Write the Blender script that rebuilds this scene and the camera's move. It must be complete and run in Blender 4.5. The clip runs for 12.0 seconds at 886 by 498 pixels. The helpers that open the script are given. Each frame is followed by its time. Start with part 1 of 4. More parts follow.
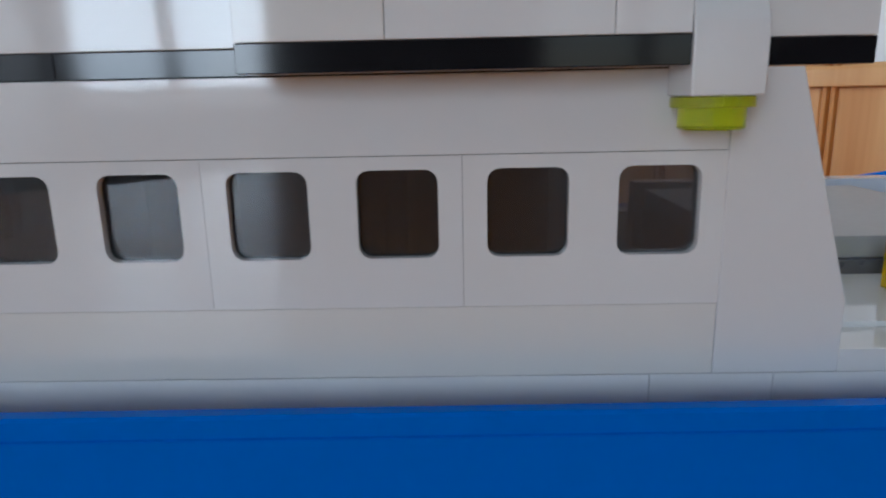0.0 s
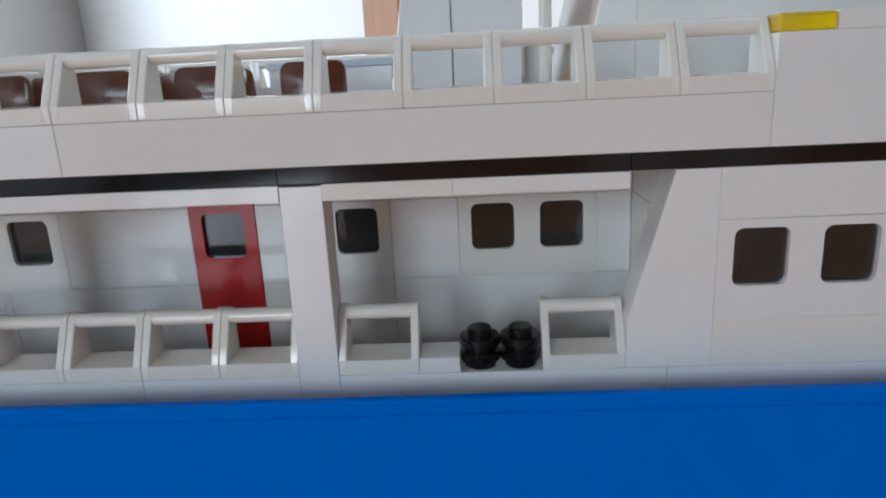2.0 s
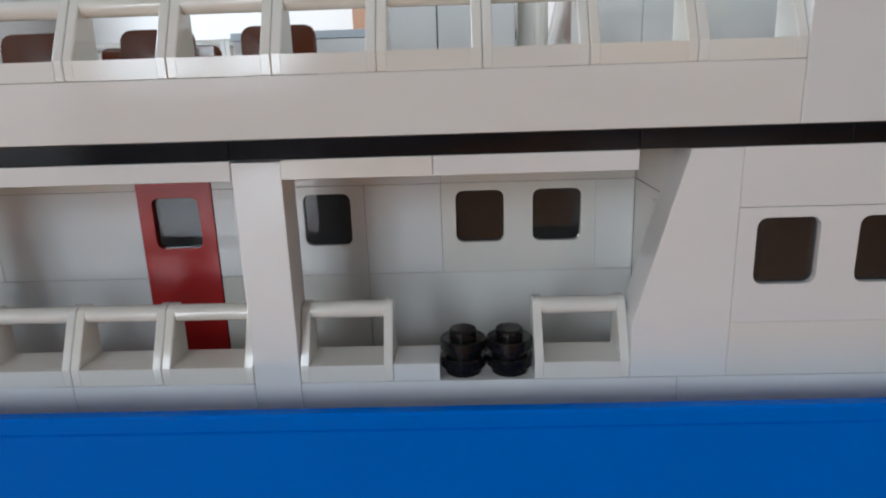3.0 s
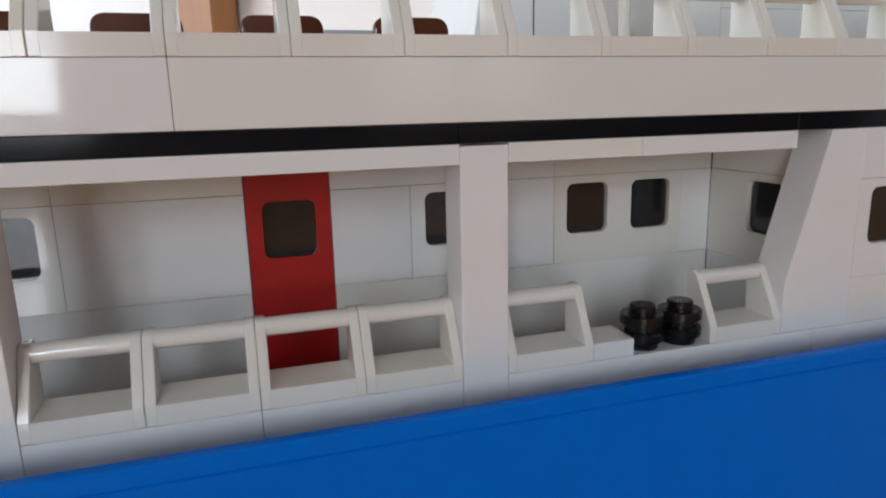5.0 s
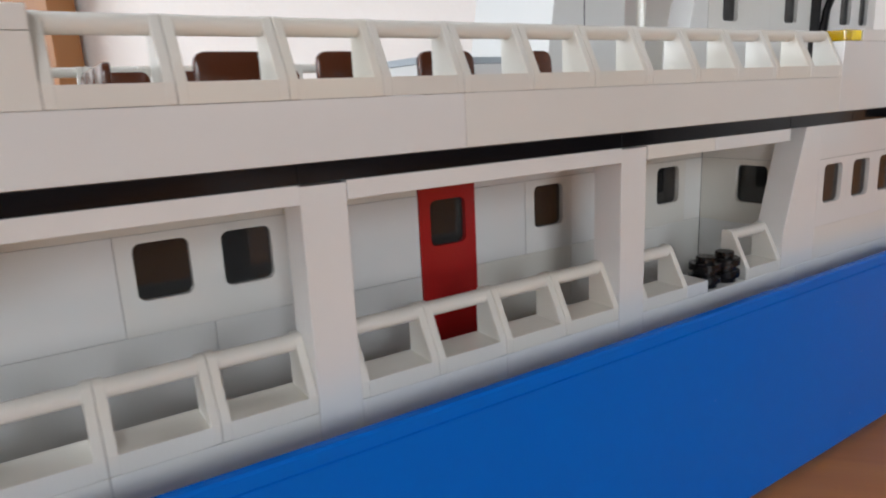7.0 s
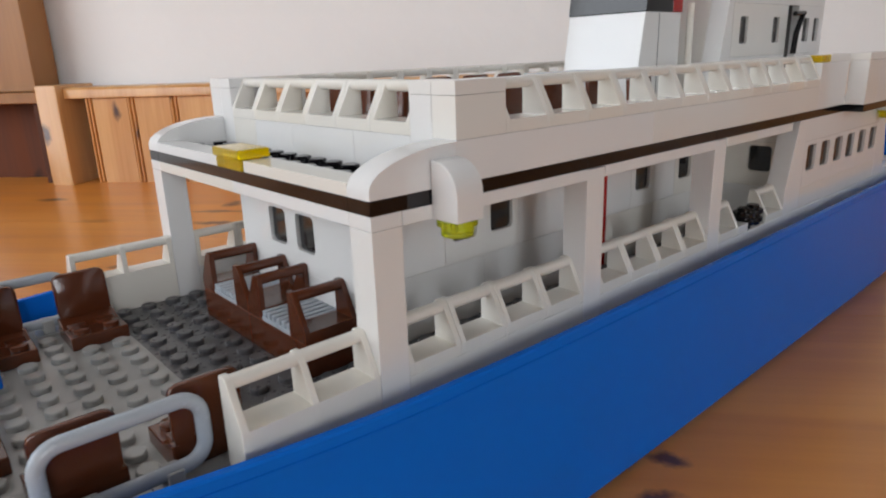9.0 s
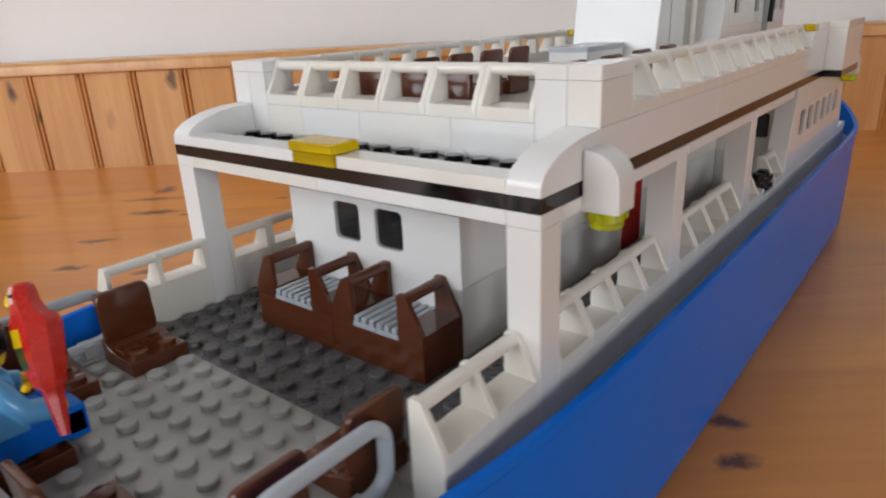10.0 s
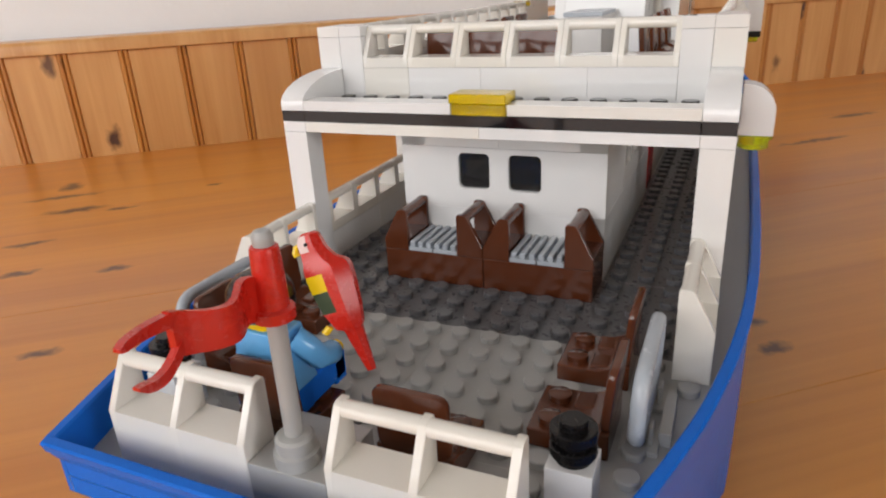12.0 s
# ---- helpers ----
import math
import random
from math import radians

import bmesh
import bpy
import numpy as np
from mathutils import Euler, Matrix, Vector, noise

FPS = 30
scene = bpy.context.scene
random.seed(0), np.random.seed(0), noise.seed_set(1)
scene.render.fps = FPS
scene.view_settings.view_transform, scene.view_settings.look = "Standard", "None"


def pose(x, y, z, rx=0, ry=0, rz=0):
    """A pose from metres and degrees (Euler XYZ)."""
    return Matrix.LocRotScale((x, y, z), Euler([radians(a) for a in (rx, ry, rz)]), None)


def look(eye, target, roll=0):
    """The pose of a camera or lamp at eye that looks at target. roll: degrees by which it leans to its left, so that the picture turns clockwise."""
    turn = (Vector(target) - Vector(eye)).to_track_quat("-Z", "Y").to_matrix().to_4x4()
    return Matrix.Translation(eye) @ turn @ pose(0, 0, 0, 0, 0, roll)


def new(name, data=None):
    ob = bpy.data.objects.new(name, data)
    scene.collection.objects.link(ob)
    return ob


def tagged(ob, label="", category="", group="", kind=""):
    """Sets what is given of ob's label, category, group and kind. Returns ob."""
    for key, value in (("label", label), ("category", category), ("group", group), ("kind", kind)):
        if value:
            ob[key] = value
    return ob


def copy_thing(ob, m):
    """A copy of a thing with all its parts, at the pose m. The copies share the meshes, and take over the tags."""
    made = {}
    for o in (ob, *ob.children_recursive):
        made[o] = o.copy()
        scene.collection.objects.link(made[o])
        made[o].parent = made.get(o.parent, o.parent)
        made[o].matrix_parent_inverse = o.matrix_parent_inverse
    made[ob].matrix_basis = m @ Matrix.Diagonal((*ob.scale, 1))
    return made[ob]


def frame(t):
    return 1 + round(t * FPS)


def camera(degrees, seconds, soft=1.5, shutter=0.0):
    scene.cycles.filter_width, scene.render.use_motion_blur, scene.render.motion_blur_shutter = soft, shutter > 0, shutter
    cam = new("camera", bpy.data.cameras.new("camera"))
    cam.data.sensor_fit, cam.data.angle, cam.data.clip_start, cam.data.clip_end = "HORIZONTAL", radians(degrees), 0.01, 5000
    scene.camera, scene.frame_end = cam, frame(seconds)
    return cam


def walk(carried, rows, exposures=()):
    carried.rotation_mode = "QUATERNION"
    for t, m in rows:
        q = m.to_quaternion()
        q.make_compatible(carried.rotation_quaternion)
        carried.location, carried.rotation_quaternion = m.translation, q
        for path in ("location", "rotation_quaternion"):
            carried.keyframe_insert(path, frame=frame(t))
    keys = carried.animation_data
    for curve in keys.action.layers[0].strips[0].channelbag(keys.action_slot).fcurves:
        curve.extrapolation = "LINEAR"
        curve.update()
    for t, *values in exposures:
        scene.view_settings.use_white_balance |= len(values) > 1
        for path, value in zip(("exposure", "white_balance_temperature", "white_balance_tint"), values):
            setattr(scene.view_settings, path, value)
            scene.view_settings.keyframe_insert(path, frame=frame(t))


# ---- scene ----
# The plan is drawn in studs of 8 mm: x towards the bow, y towards the far side, z up from the top of the deck wall.
U = 0.008
TABLE = 0.75
OZ = TABLE + 7.5 * U


def at(x, y, z):
    return Vector((x * U, y * U, OZ + z * U))


# ---- camera ----
PATH = [
    (0, (16.879, -9.923, 4.494), (16.841, -7.977, 4.034), -1.21),
    (0.5, (15.255, -10.589, 4.644), (15.127, -8.642, 4.202), -2.41),
    (1, (9.991, -12.516, 5.981), (9.845, -10.591, 5.461), -3.76),
    (1.5, (5.568, -13.390, 6.326), (5.436, -11.462, 5.812), -3.77),
    (2, (3.470, -14.682, 7.166), (3.371, -12.755, 6.640), -2.87),
    (2.5, (3.163, -13.695, 6.747), (3.056, -11.767, 6.225), -2.21),
    (3, (3.566, -12.758, 6.328), (3.502, -10.827, 5.811), -1.88),
    (3.5, (1.599, -14.291, 5.985), (1.621, -12.359, 5.468), -1.80),
    (5.5, (-6.363, -11.169, 5.307), (-5.649, -9.346, 4.902), -1.44),
    (6, (-7.901, -10.992, 5.145), (-7.083, -9.220, 4.708), -1.45),
    (6.5, (-11.037, -12.034, 5.688), (-10.092, -10.327, 5.245), -1.93),
    (8.5, (-24.987, -12.214, 7.840), (-23.763, -10.722, 7.312), -2.91),
    (9, (-28.168, -13.187, 8.674), (-26.905, -11.745, 8.104), -1.99),
    (9.5, (-29.167, -11.702, 9.376), (-27.870, -10.321, 8.735), -2.90),
    (10, (-31.909, -7.561, 9.401), (-30.455, -6.366, 8.725), -2.71),
    (10.5, (-35.499, -3.379, 9.545), (-33.930, -2.334, 8.878), -2.59),
    (11, (-36.143, 0.620, 9.244), (-34.490, 1.518, 8.566), -2.38),
    (11.5, (-37.680, 0.155, 8.787), (-36.015, 1.014, 8.088), -2.40),
    (12, (-39.557, 0.173, 9.263), (-37.868, 0.944, 8.520), -3.16),
]
cam = camera(68.2, 12.0, 2.0, 0.3)
EXPOSURE = [(0, -0.72, 5680, 8), (1, -0.6, 5730, 8), (2, -0.43, 5900, 9), (2.5, -0.52, 6050, 9), (3.5, -0.4, 6250, 10), (5.5, -0.47, 6450, 12), (6.5, -0.34, 6530, 12), (8.5, -0.8, 6750, 14), (9.5, -0.7, 6750, 14), (10.5, -0.82, 7100, 17), (12, -0.66, 7350, 18)]
walk(cam, [(t, look(at(*e), at(*g), r)) for t, e, g, r in PATH], EXPOSURE)

# ---- world and light ----
world = bpy.data.worlds.new("sky")
scene.world = world
world.use_nodes = True
wn = world.node_tree.nodes
sky = wn.new("ShaderNodeTexSky")
sky.sky_type, sky.sun_disc = "NISHITA", False
sky.sun_elevation, sky.sun_rotation = radians(40), radians(200)
wn["Background"].inputs[1].default_value = 0.12
world.node_tree.links.new(sky.outputs[0], wn["Background"].inputs[0])


def window_light(name, centre, target, w, h, power):
    d = bpy.data.lights.new(name, "AREA")
    d.shape, d.size, d.size_y, d.energy, d.color = "RECTANGLE", w, h, power, (0.84, 0.93, 1.0)
    ob = new(name, d)
    ob.matrix_world = look(centre, target)
    return ob


WIN_Y, WIN_Z, WIN_X, WEST_Y = -2.6, 1.42, -1.55, 0.65
for wx, power in ((-1.0, 54), (0.88, 1)):
    window_light("window_light", (wx, WIN_Y - 0.02, WIN_Z), (wx, 0, WIN_Z), 0.9, 1.2, power)
window_light("window_light", (WIN_X - 0.02, WEST_Y, WIN_Z), (0, WEST_Y, WIN_Z), 1.6, 1.2, 46)


# ---- materials ----
def nodes_of(name):
    m = bpy.data.materials.new(name)
    m.use_nodes = True
    t = m.node_tree
    return m, t.nodes, t.links, t.nodes["Principled BSDF"]


def plastic(name, col, rough=0.22, vary=0.06, aged=None, trans=0.0, bump=0.02, spec=0.5, tilt=0.012):
    """Moulded ABS: glossy, faint moulding waviness, dust and fine scratches in the gloss; aged: a second colour for a few pieces."""
    m, n, l, p = nodes_of(name)
    tc = n.new("ShaderNodeTexCoord")
    info = n.new("ShaderNodeObjectInfo")
    big = n.new("ShaderNodeTexNoise")
    big.inputs["Scale"].default_value, big.inputs["Detail"].default_value = 35, 2
    l.new(tc.outputs["Object"], big.inputs["Vector"])
    fine = n.new("ShaderNodeTexNoise")
    fine.inputs["Scale"].default_value, fine.inputs["Detail"].default_value = 500, 4
    l.new(tc.outputs["Object"], fine.inputs["Vector"])
    hsv = n.new("ShaderNodeHueSaturation")
    hsv.inputs["Color"].default_value = (*col, 1)
    add = n.new("ShaderNodeMath")
    add.operation = "ADD"
    l.new(big.outputs["Fac"], add.inputs[0])
    l.new(info.outputs["Random"], add.inputs[1])
    mr = n.new("ShaderNodeMapRange")
    mr.inputs[1].default_value, mr.inputs[2].default_value = 0.3, 1.7
    mr.inputs[3].default_value, mr.inputs[4].default_value = 1 - vary, 1 + vary
    l.new(add.outputs[0], mr.inputs[0])
    l.new(mr.outputs[0], hsv.inputs["Value"])
    out = hsv.outputs[0]
    if aged:
        ramp = n.new("ShaderNodeMapRange")
        ramp.inputs[1].default_value, ramp.inputs[2].default_value = 0.55, 1.0
        ramp.inputs[3].default_value, ramp.inputs[4].default_value = 0.0, 0.55
        l.new(info.outputs["Random"], ramp.inputs[0])
        mix = n.new("ShaderNodeMix")
        mix.data_type = "RGBA"
        mix.inputs[7].default_value = (*aged, 1)
        l.new(ramp.outputs[0], mix.inputs[0])
        l.new(out, mix.inputs[6])
        out = mix.outputs[2]
    l.new(out, p.inputs["Base Color"])
    rr = n.new("ShaderNodeMapRange")
    rr.inputs[3].default_value, rr.inputs[4].default_value = rough * 0.8, rough * 1.25
    l.new(fine.outputs["Fac"], rr.inputs[0])
    l.new(rr.outputs[0], p.inputs["Roughness"])
    bp = n.new("ShaderNodeBump")
    bp.inputs["Strength"].default_value, bp.inputs["Distance"].default_value = bump * 2, 0.0003
    l.new(big.outputs["Fac"], bp.inputs["Height"])
    # each piece sits a fraction of a degree askew, so that mirror images break at the joints
    white = n.new("ShaderNodeTexWhiteNoise")
    white.noise_dimensions = "1D"
    l.new(info.outputs["Random"], white.inputs["W"])
    cen = n.new("ShaderNodeVectorMath")
    cen.operation = "SUBTRACT"
    cen.inputs[1].default_value = (0.5, 0.5, 0.5)
    l.new(white.outputs["Color"], cen.inputs[0])
    askew = n.new("ShaderNodeVectorMath")
    askew.operation = "MULTIPLY_ADD"
    askew.inputs[1].default_value = (tilt, tilt, tilt)
    l.new(cen.outputs[0], askew.inputs[0])
    l.new(bp.outputs[0], askew.inputs[2])
    unit = n.new("ShaderNodeVectorMath")
    unit.operation = "NORMALIZE"
    l.new(askew.outputs[0], unit.inputs[0])
    l.new(unit.outputs[0], p.inputs["Normal"])
    p.inputs["IOR"].default_value = 1.53
    p.inputs["Specular IOR Level"].default_value = spec
    p.inputs["Transmission Weight"].default_value = trans
    return m


WHITE = plastic("white_abs", (0.80, 0.795, 0.78), 0.06, 0.03, aged=(0.76, 0.71, 0.60))
CREAM = plastic("aged_white_abs", (0.80, 0.775, 0.715), 0.12, 0.03, aged=(0.78, 0.725, 0.62))
BLUE = plastic("blue_abs", (0.0, 0.15, 0.66), 0.24, 0.03, spec=0.07)
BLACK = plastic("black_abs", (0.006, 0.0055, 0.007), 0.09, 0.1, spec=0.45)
DGREY = plastic("dark_grey_abs", (0.105, 0.104, 0.11), 0.28, 0.12)
LGREY = plastic("light_grey_abs", (0.38, 0.38, 0.365), 0.3, 0.08)
BGREY = plastic("bluish_grey_abs", (0.42, 0.46, 0.50), 0.25, 0.06)
BROWN = plastic("reddish_brown_abs", (0.105, 0.028, 0.011), 0.15, 0.12, spec=0.5)
RED = plastic("red_abs", (0.42, 0.012, 0.012), 0.24, 0.06)
PARROT_GREEN = plastic("dark_green_print", (0.03, 0.055, 0.02), 0.3, 0.05)
FACE = plastic("pale_pink_print", (0.78, 0.55, 0.50), 0.3, 0.05)
SCARLET = plastic("bright_red_abs", (0.60, 0.022, 0.012), 0.26, 0.06)
HAIR = plastic("matt_black_abs", (0.006, 0.0055, 0.006), 0.26, 0.1, spec=0.3)
YELLOW = plastic("trans_yellow", (1.0, 0.72, 0.0), 0.1, 0.04, trans=0.7)
NEON = plastic("trans_neon_yellow", (0.80, 0.90, 0.02), 0.1, 0.04, trans=0.75)
AZURE = plastic("medium_blue_abs", (0.10, 0.38, 0.70), 0.24, 0.04)
SKIN = plastic("yellow_abs", (0.85, 0.55, 0.01), 0.24, 0.04)
SMOKE = plastic("smoke_pane", (0.13, 0.13, 0.135), 0.025, 0.05, trans=0.85, bump=0.03, spec=0.32)


def pine(name, light, dark, knot, scale=1.0, rough=0.35, axis=0, knots=(), coat=0.0):
    """Varnished pine: long grain, growth rings, dark knots."""
    m, n, l, p = nodes_of(name)
    tc = n.new("ShaderNodeTexCoord")
    info = n.new("ShaderNodeObjectInfo")
    off = n.new("ShaderNodeVectorMath")
    off.operation = "SCALE"
    cv = n.new("ShaderNodeCombineXYZ")
    for i in range(3):
        l.new(info.outputs["Random"], cv.inputs[i])
    l.new(cv.outputs[0], off.inputs[0])
    off.inputs["Scale"].default_value = 7.3
    sh = n.new("ShaderNodeVectorMath")
    l.new(tc.outputs["Object"], sh.inputs[0])
    l.new(off.outputs[0], sh.inputs[1])
    mp = n.new("ShaderNodeMapping")
    st = [26 * scale] * 3
    st[axis] = 2.2 * scale
    mp.inputs["Scale"].default_value = st
    l.new(sh.outputs[0], mp.inputs["Vector"])
    g = n.new("ShaderNodeTexNoise")
    g.inputs["Scale"].default_value, g.inputs["Detail"].default_value, g.inputs["Distortion"].default_value = 1.0, 4, 0.6
    l.new(mp.outputs[0], g.inputs["Vector"])
    mp2 = n.new("ShaderNodeMapping")
    st2 = [260 * scale] * 3
    st2[axis] = 8 * scale
    mp2.inputs["Scale"].default_value = st2
    l.new(sh.outputs[0], mp2.inputs["Vector"])
    f = n.new("ShaderNodeTexNoise")
    f.inputs["Scale"].default_value, f.inputs["Detail"].default_value = 1.0, 3
    l.new(mp2.outputs[0], f.inputs["Vector"])
    r = n.new("ShaderNodeValToRGB")
    r.color_ramp.elements[0].position, r.color_ramp.elements[0].color = 0.3, (*dark, 1)
    r.color_ramp.elements[1].position, r.color_ramp.elements[1].color = 0.65, (*light, 1)
    mixg = n.new("ShaderNodeMath")
    mixg.operation = "MULTIPLY_ADD"
    mixg.inputs[1].default_value = 0.25
    l.new(f.outputs["Fac"], mixg.inputs[0])
    sub = n.new("ShaderNodeMath")
    sub.operation = "SUBTRACT"
    sub.inputs[1].default_value = 0.12
    l.new(g.outputs["Fac"], sub.inputs[0])
    l.new(sub.outputs[0], mixg.inputs[2])
    l.new(mixg.outputs[0], r.inputs[0])
    mp3 = n.new("ShaderNodeMapping")
    st3 = [14 * scale] * 3
    st3[axis] = 8 * scale
    mp3.inputs["Scale"].default_value = st3
    l.new(sh.outputs[0], mp3.inputs["Vector"])
    wob = n.new("ShaderNodeTexNoise")
    wob.inputs["Scale"].default_value = 6
    l.new(mp3.outputs[0], wob.inputs["Vector"])
    wadd = n.new("ShaderNodeVectorMath")
    wadd.operation = "MULTIPLY_ADD"
    wadd.inputs[1].default_value = (0.22, 0.22, 0.22)
    l.new(wob.outputs["Color"], wadd.inputs[0])
    l.new(mp3.outputs[0], wadd.inputs[2])
    v = n.new("ShaderNodeTexVoronoi")
    v.voronoi_dimensions = "2D"
    v.inputs["Scale"].default_value = 1.0
    sp = n.new("ShaderNodeSeparateXYZ")
    l.new(wadd.outputs[0], sp.inputs[0])
    cb = n.new("ShaderNodeCombineXYZ")
    l.new(sp.outputs[axis], cb.inputs[0])
    l.new(sp.outputs[0 if axis else 1], cb.inputs[1])
    l.new(cb.outputs[0], v.inputs["Vector"])
    kr = n.new("ShaderNodeValToRGB")
    kr.color_ramp.elements[0].position, kr.color_ramp.elements[0].color = 0.045, (1, 1, 1, 1)
    kr.color_ramp.elements[1].position, kr.color_ramp.elements[1].color = 0.13, (0, 0, 0, 1)
    l.new(v.outputs["Distance"], kr.inputs[0])
    some = n.new("ShaderNodeSeparateColor")
    l.new(v.outputs["Color"], some.inputs[0])
    gate = n.new("ShaderNodeMapRange")
    gate.inputs[1].default_value, gate.inputs[2].default_value = (0.3, 0.5) if not knots else (0.75, 0.9)
    l.new(some.outputs[0], gate.inputs[0])
    km = n.new("ShaderNodeMath")
    km.operation = "MULTIPLY"
    l.new(kr.outputs[0], km.inputs[0])
    l.new(gate.outputs[0], km.inputs[1])
    got = km.outputs[0]
    if knots:
        # single large knots of this top: place, half length along the grain, half width, all in studs
        geo = n.new("ShaderNodeNewGeometry")
        jit = n.new("ShaderNodeTexNoise")
        jit.inputs["Scale"].default_value, jit.inputs["Detail"].default_value = 110, 3
        l.new(geo.outputs["Position"], jit.inputs["Vector"])
        wv = n.new("ShaderNodeVectorMath")
        wv.operation = "MULTIPLY_ADD"
        wv.inputs[1].default_value = (0.012, 0.012, 0)
        l.new(jit.outputs["Color"], wv.inputs[0])
        l.new(geo.outputs["Position"], wv.inputs[2])
        for kx, ky, ka, kb in knots:
            mq = n.new("ShaderNodeMapping")
            mq.vector_type = "TEXTURE"
            mq.inputs["Location"].default_value = (kx * U + 0.006, ky * U + 0.006, TABLE)
            mq.inputs["Rotation"].default_value = (0, 0, radians(-48))
            mq.inputs["Scale"].default_value = (ka * U, kb * U, 1)
            l.new(wv.outputs[0], mq.inputs["Vector"])
            ln = n.new("ShaderNodeVectorMath")
            ln.operation = "LENGTH"
            l.new(mq.outputs[0], ln.inputs[0])
            fall = n.new("ShaderNodeMapRange")
            fall.inputs[1].default_value, fall.inputs[2].default_value = 0.45, 1.3
            fall.inputs[3].default_value, fall.inputs[4].default_value = 0.95, 0.0
            l.new(ln.outputs["Value"], fall.inputs[0])
            mx = n.new("ShaderNodeMath")
            mx.operation = "MAXIMUM"
            l.new(got, mx.inputs[0])
            l.new(fall.outputs[0], mx.inputs[1])
            got = mx.outputs[0]
    mk = n.new("ShaderNodeMix")
    mk.data_type = "RGBA"
    mk.inputs[7].default_value = (*knot, 1)
    l.new(got, mk.inputs[0])
    l.new(r.outputs[0], mk.inputs[6])
    l.new(mk.outputs[2], p.inputs["Base Color"])
    rr = n.new("ShaderNodeMapRange")
    rr.inputs[3].default_value, rr.inputs[4].default_value = rough * 0.8, rough * 1.4
    l.new(g.outputs["Fac"], rr.inputs[0])
    l.new(rr.outputs[0], p.inputs["Roughness"])
    bp = n.new("ShaderNodeBump")
    bp.inputs["Strength"].default_value, bp.inputs["Distance"].default_value = 0.15, 0.0005
    l.new(f.outputs["Fac"], bp.inputs["Height"])
    l.new(bp.outputs[0], p.inputs["Normal"])
    p.inputs["Coat Weight"].default_value = coat
    p.inputs["Coat Roughness"].default_value = 0.16
    return m


KNOTS = [(-11, 38, 1.1, 0.42), (-21, 32.2, 0.9, 0.5), (-2, 53, 2.4, 0.7), (0.5, 58, 3.0, 0.5), (3.5, 60.5, 1.0, 1.6), (-13.8, 44, 1.3, 0.45), (-9.5, 49, 1.6, 0.5), (-0.5, 49, 1.1, 0.35), (-6.2, -1.75, 0.75, 0.5), (-8.6, -2.75, 0.8, 0.45), (37, -7.8, 4.0, 0.5), (52, -13, 3.0, 0.7), (30, 2, 1.3, 0.4), (8, 46, 0.8, 0.3)]
TABLE_WOOD = pine("table_pine", (0.78, 0.30, 0.05), (0.62, 0.205, 0.026), (0.11, 0.034, 0.012), 0.9, 0.32, knots=KNOTS, coat=0.25)
PANEL_WOOD = pine("panel_pine", (0.70, 0.36, 0.13), (0.54, 0.23, 0.06), (0.08, 0.025, 0.01), 1.3, 0.35, 2, coat=0.5)
STRIP_WOOD = pine("strip_pine", (0.58, 0.24, 0.05), (0.44, 0.15, 0.028), (0.08, 0.025, 0.01), 1.3, 0.35, 2, coat=0.5)
# cupboard woods, both darker than the panelling; the compartment takes the darkest
BROWN_PINE = pine("brown_pine", (0.36, 0.16, 0.05), (0.27, 0.105, 0.03), (0.06, 0.02, 0.008), 1.0, 0.4, 2)
RED_WOOD = pine("dark_red_wood", (0.13, 0.034, 0.011), (0.07, 0.018, 0.006), (0.03, 0.008, 0.003), 1.0, 0.75, 2)


def plaster(name, col):
    m, n, l, p = nodes_of(name)
    tc = n.new("ShaderNodeTexCoord")
    a = n.new("ShaderNodeTexNoise")
    a.inputs["Scale"].default_value, a.inputs["Detail"].default_value = 3, 5
    b = n.new("ShaderNodeTexNoise")
    b.inputs["Scale"].default_value, b.inputs["Detail"].default_value = 70, 6
    for q in (a, b):
        l.new(tc.outputs["Object"], q.inputs["Vector"])
    h = n.new("ShaderNodeHueSaturation")
    h.inputs["Color"].default_value = (*col, 1)
    mr = n.new("ShaderNodeMapRange")
    mr.inputs[3].default_value, mr.inputs[4].default_value = 0.93, 1.05
    l.new(a.outputs["Fac"], mr.inputs[0])
    l.new(mr.outputs[0], h.inputs["Value"])
    l.new(h.outputs[0], p.inputs["Base Color"])
    p.inputs["Roughness"].default_value = 0.85
    bp = n.new("ShaderNodeBump")
    bp.inputs["Strength"].default_value, bp.inputs["Distance"].default_value = 0.55, 0.002
    l.new(b.outputs["Fac"], bp.inputs["Height"])
    l.new(bp.outputs[0], p.inputs["Normal"])
    return m


PLASTER = plaster("white_plaster", (0.84, 0.82, 0.80))
# ceiling out of view, greyed so that less light bounces off it
CEILING = plaster("darkened_ceiling_plaster", (0.42, 0.41, 0.40))
# for unseen walls: colour darkened to hold down bounce light and reflections
DARKENED_PLASTER = plaster("darkened_plaster", (0.20, 0.195, 0.19))
FLOOR = pine("floor_boards", (0.30, 0.15, 0.06), (0.2, 0.09, 0.03), (0.05, 0.02, 0.01), 0.5, 0.45)


# ---- building helpers ----
def part(name, bm, mat, parent=None, label="", loc=(0, 0, 0), smooth=True):
    me = bpy.data.meshes.new(name)
    bmesh.ops.recalc_face_normals(bm, faces=bm.faces)
    bm.to_mesh(me)
    bm.free()
    me.materials.append(mat)
    if smooth:
        me.polygons.foreach_set("use_smooth", [True] * len(me.polygons))
        me.set_sharp_from_angle(angle=radians(35))
    ob = new(name, me)
    ob.parent = parent
    ob.location = loc
    if label:
        tagged(ob, label)
    return ob


def empty(name, loc, label, category, group=""):
    ob = new(name)
    ob.empty_display_size = 0.01
    ob.location = loc
    return tagged(ob, label, category, group)


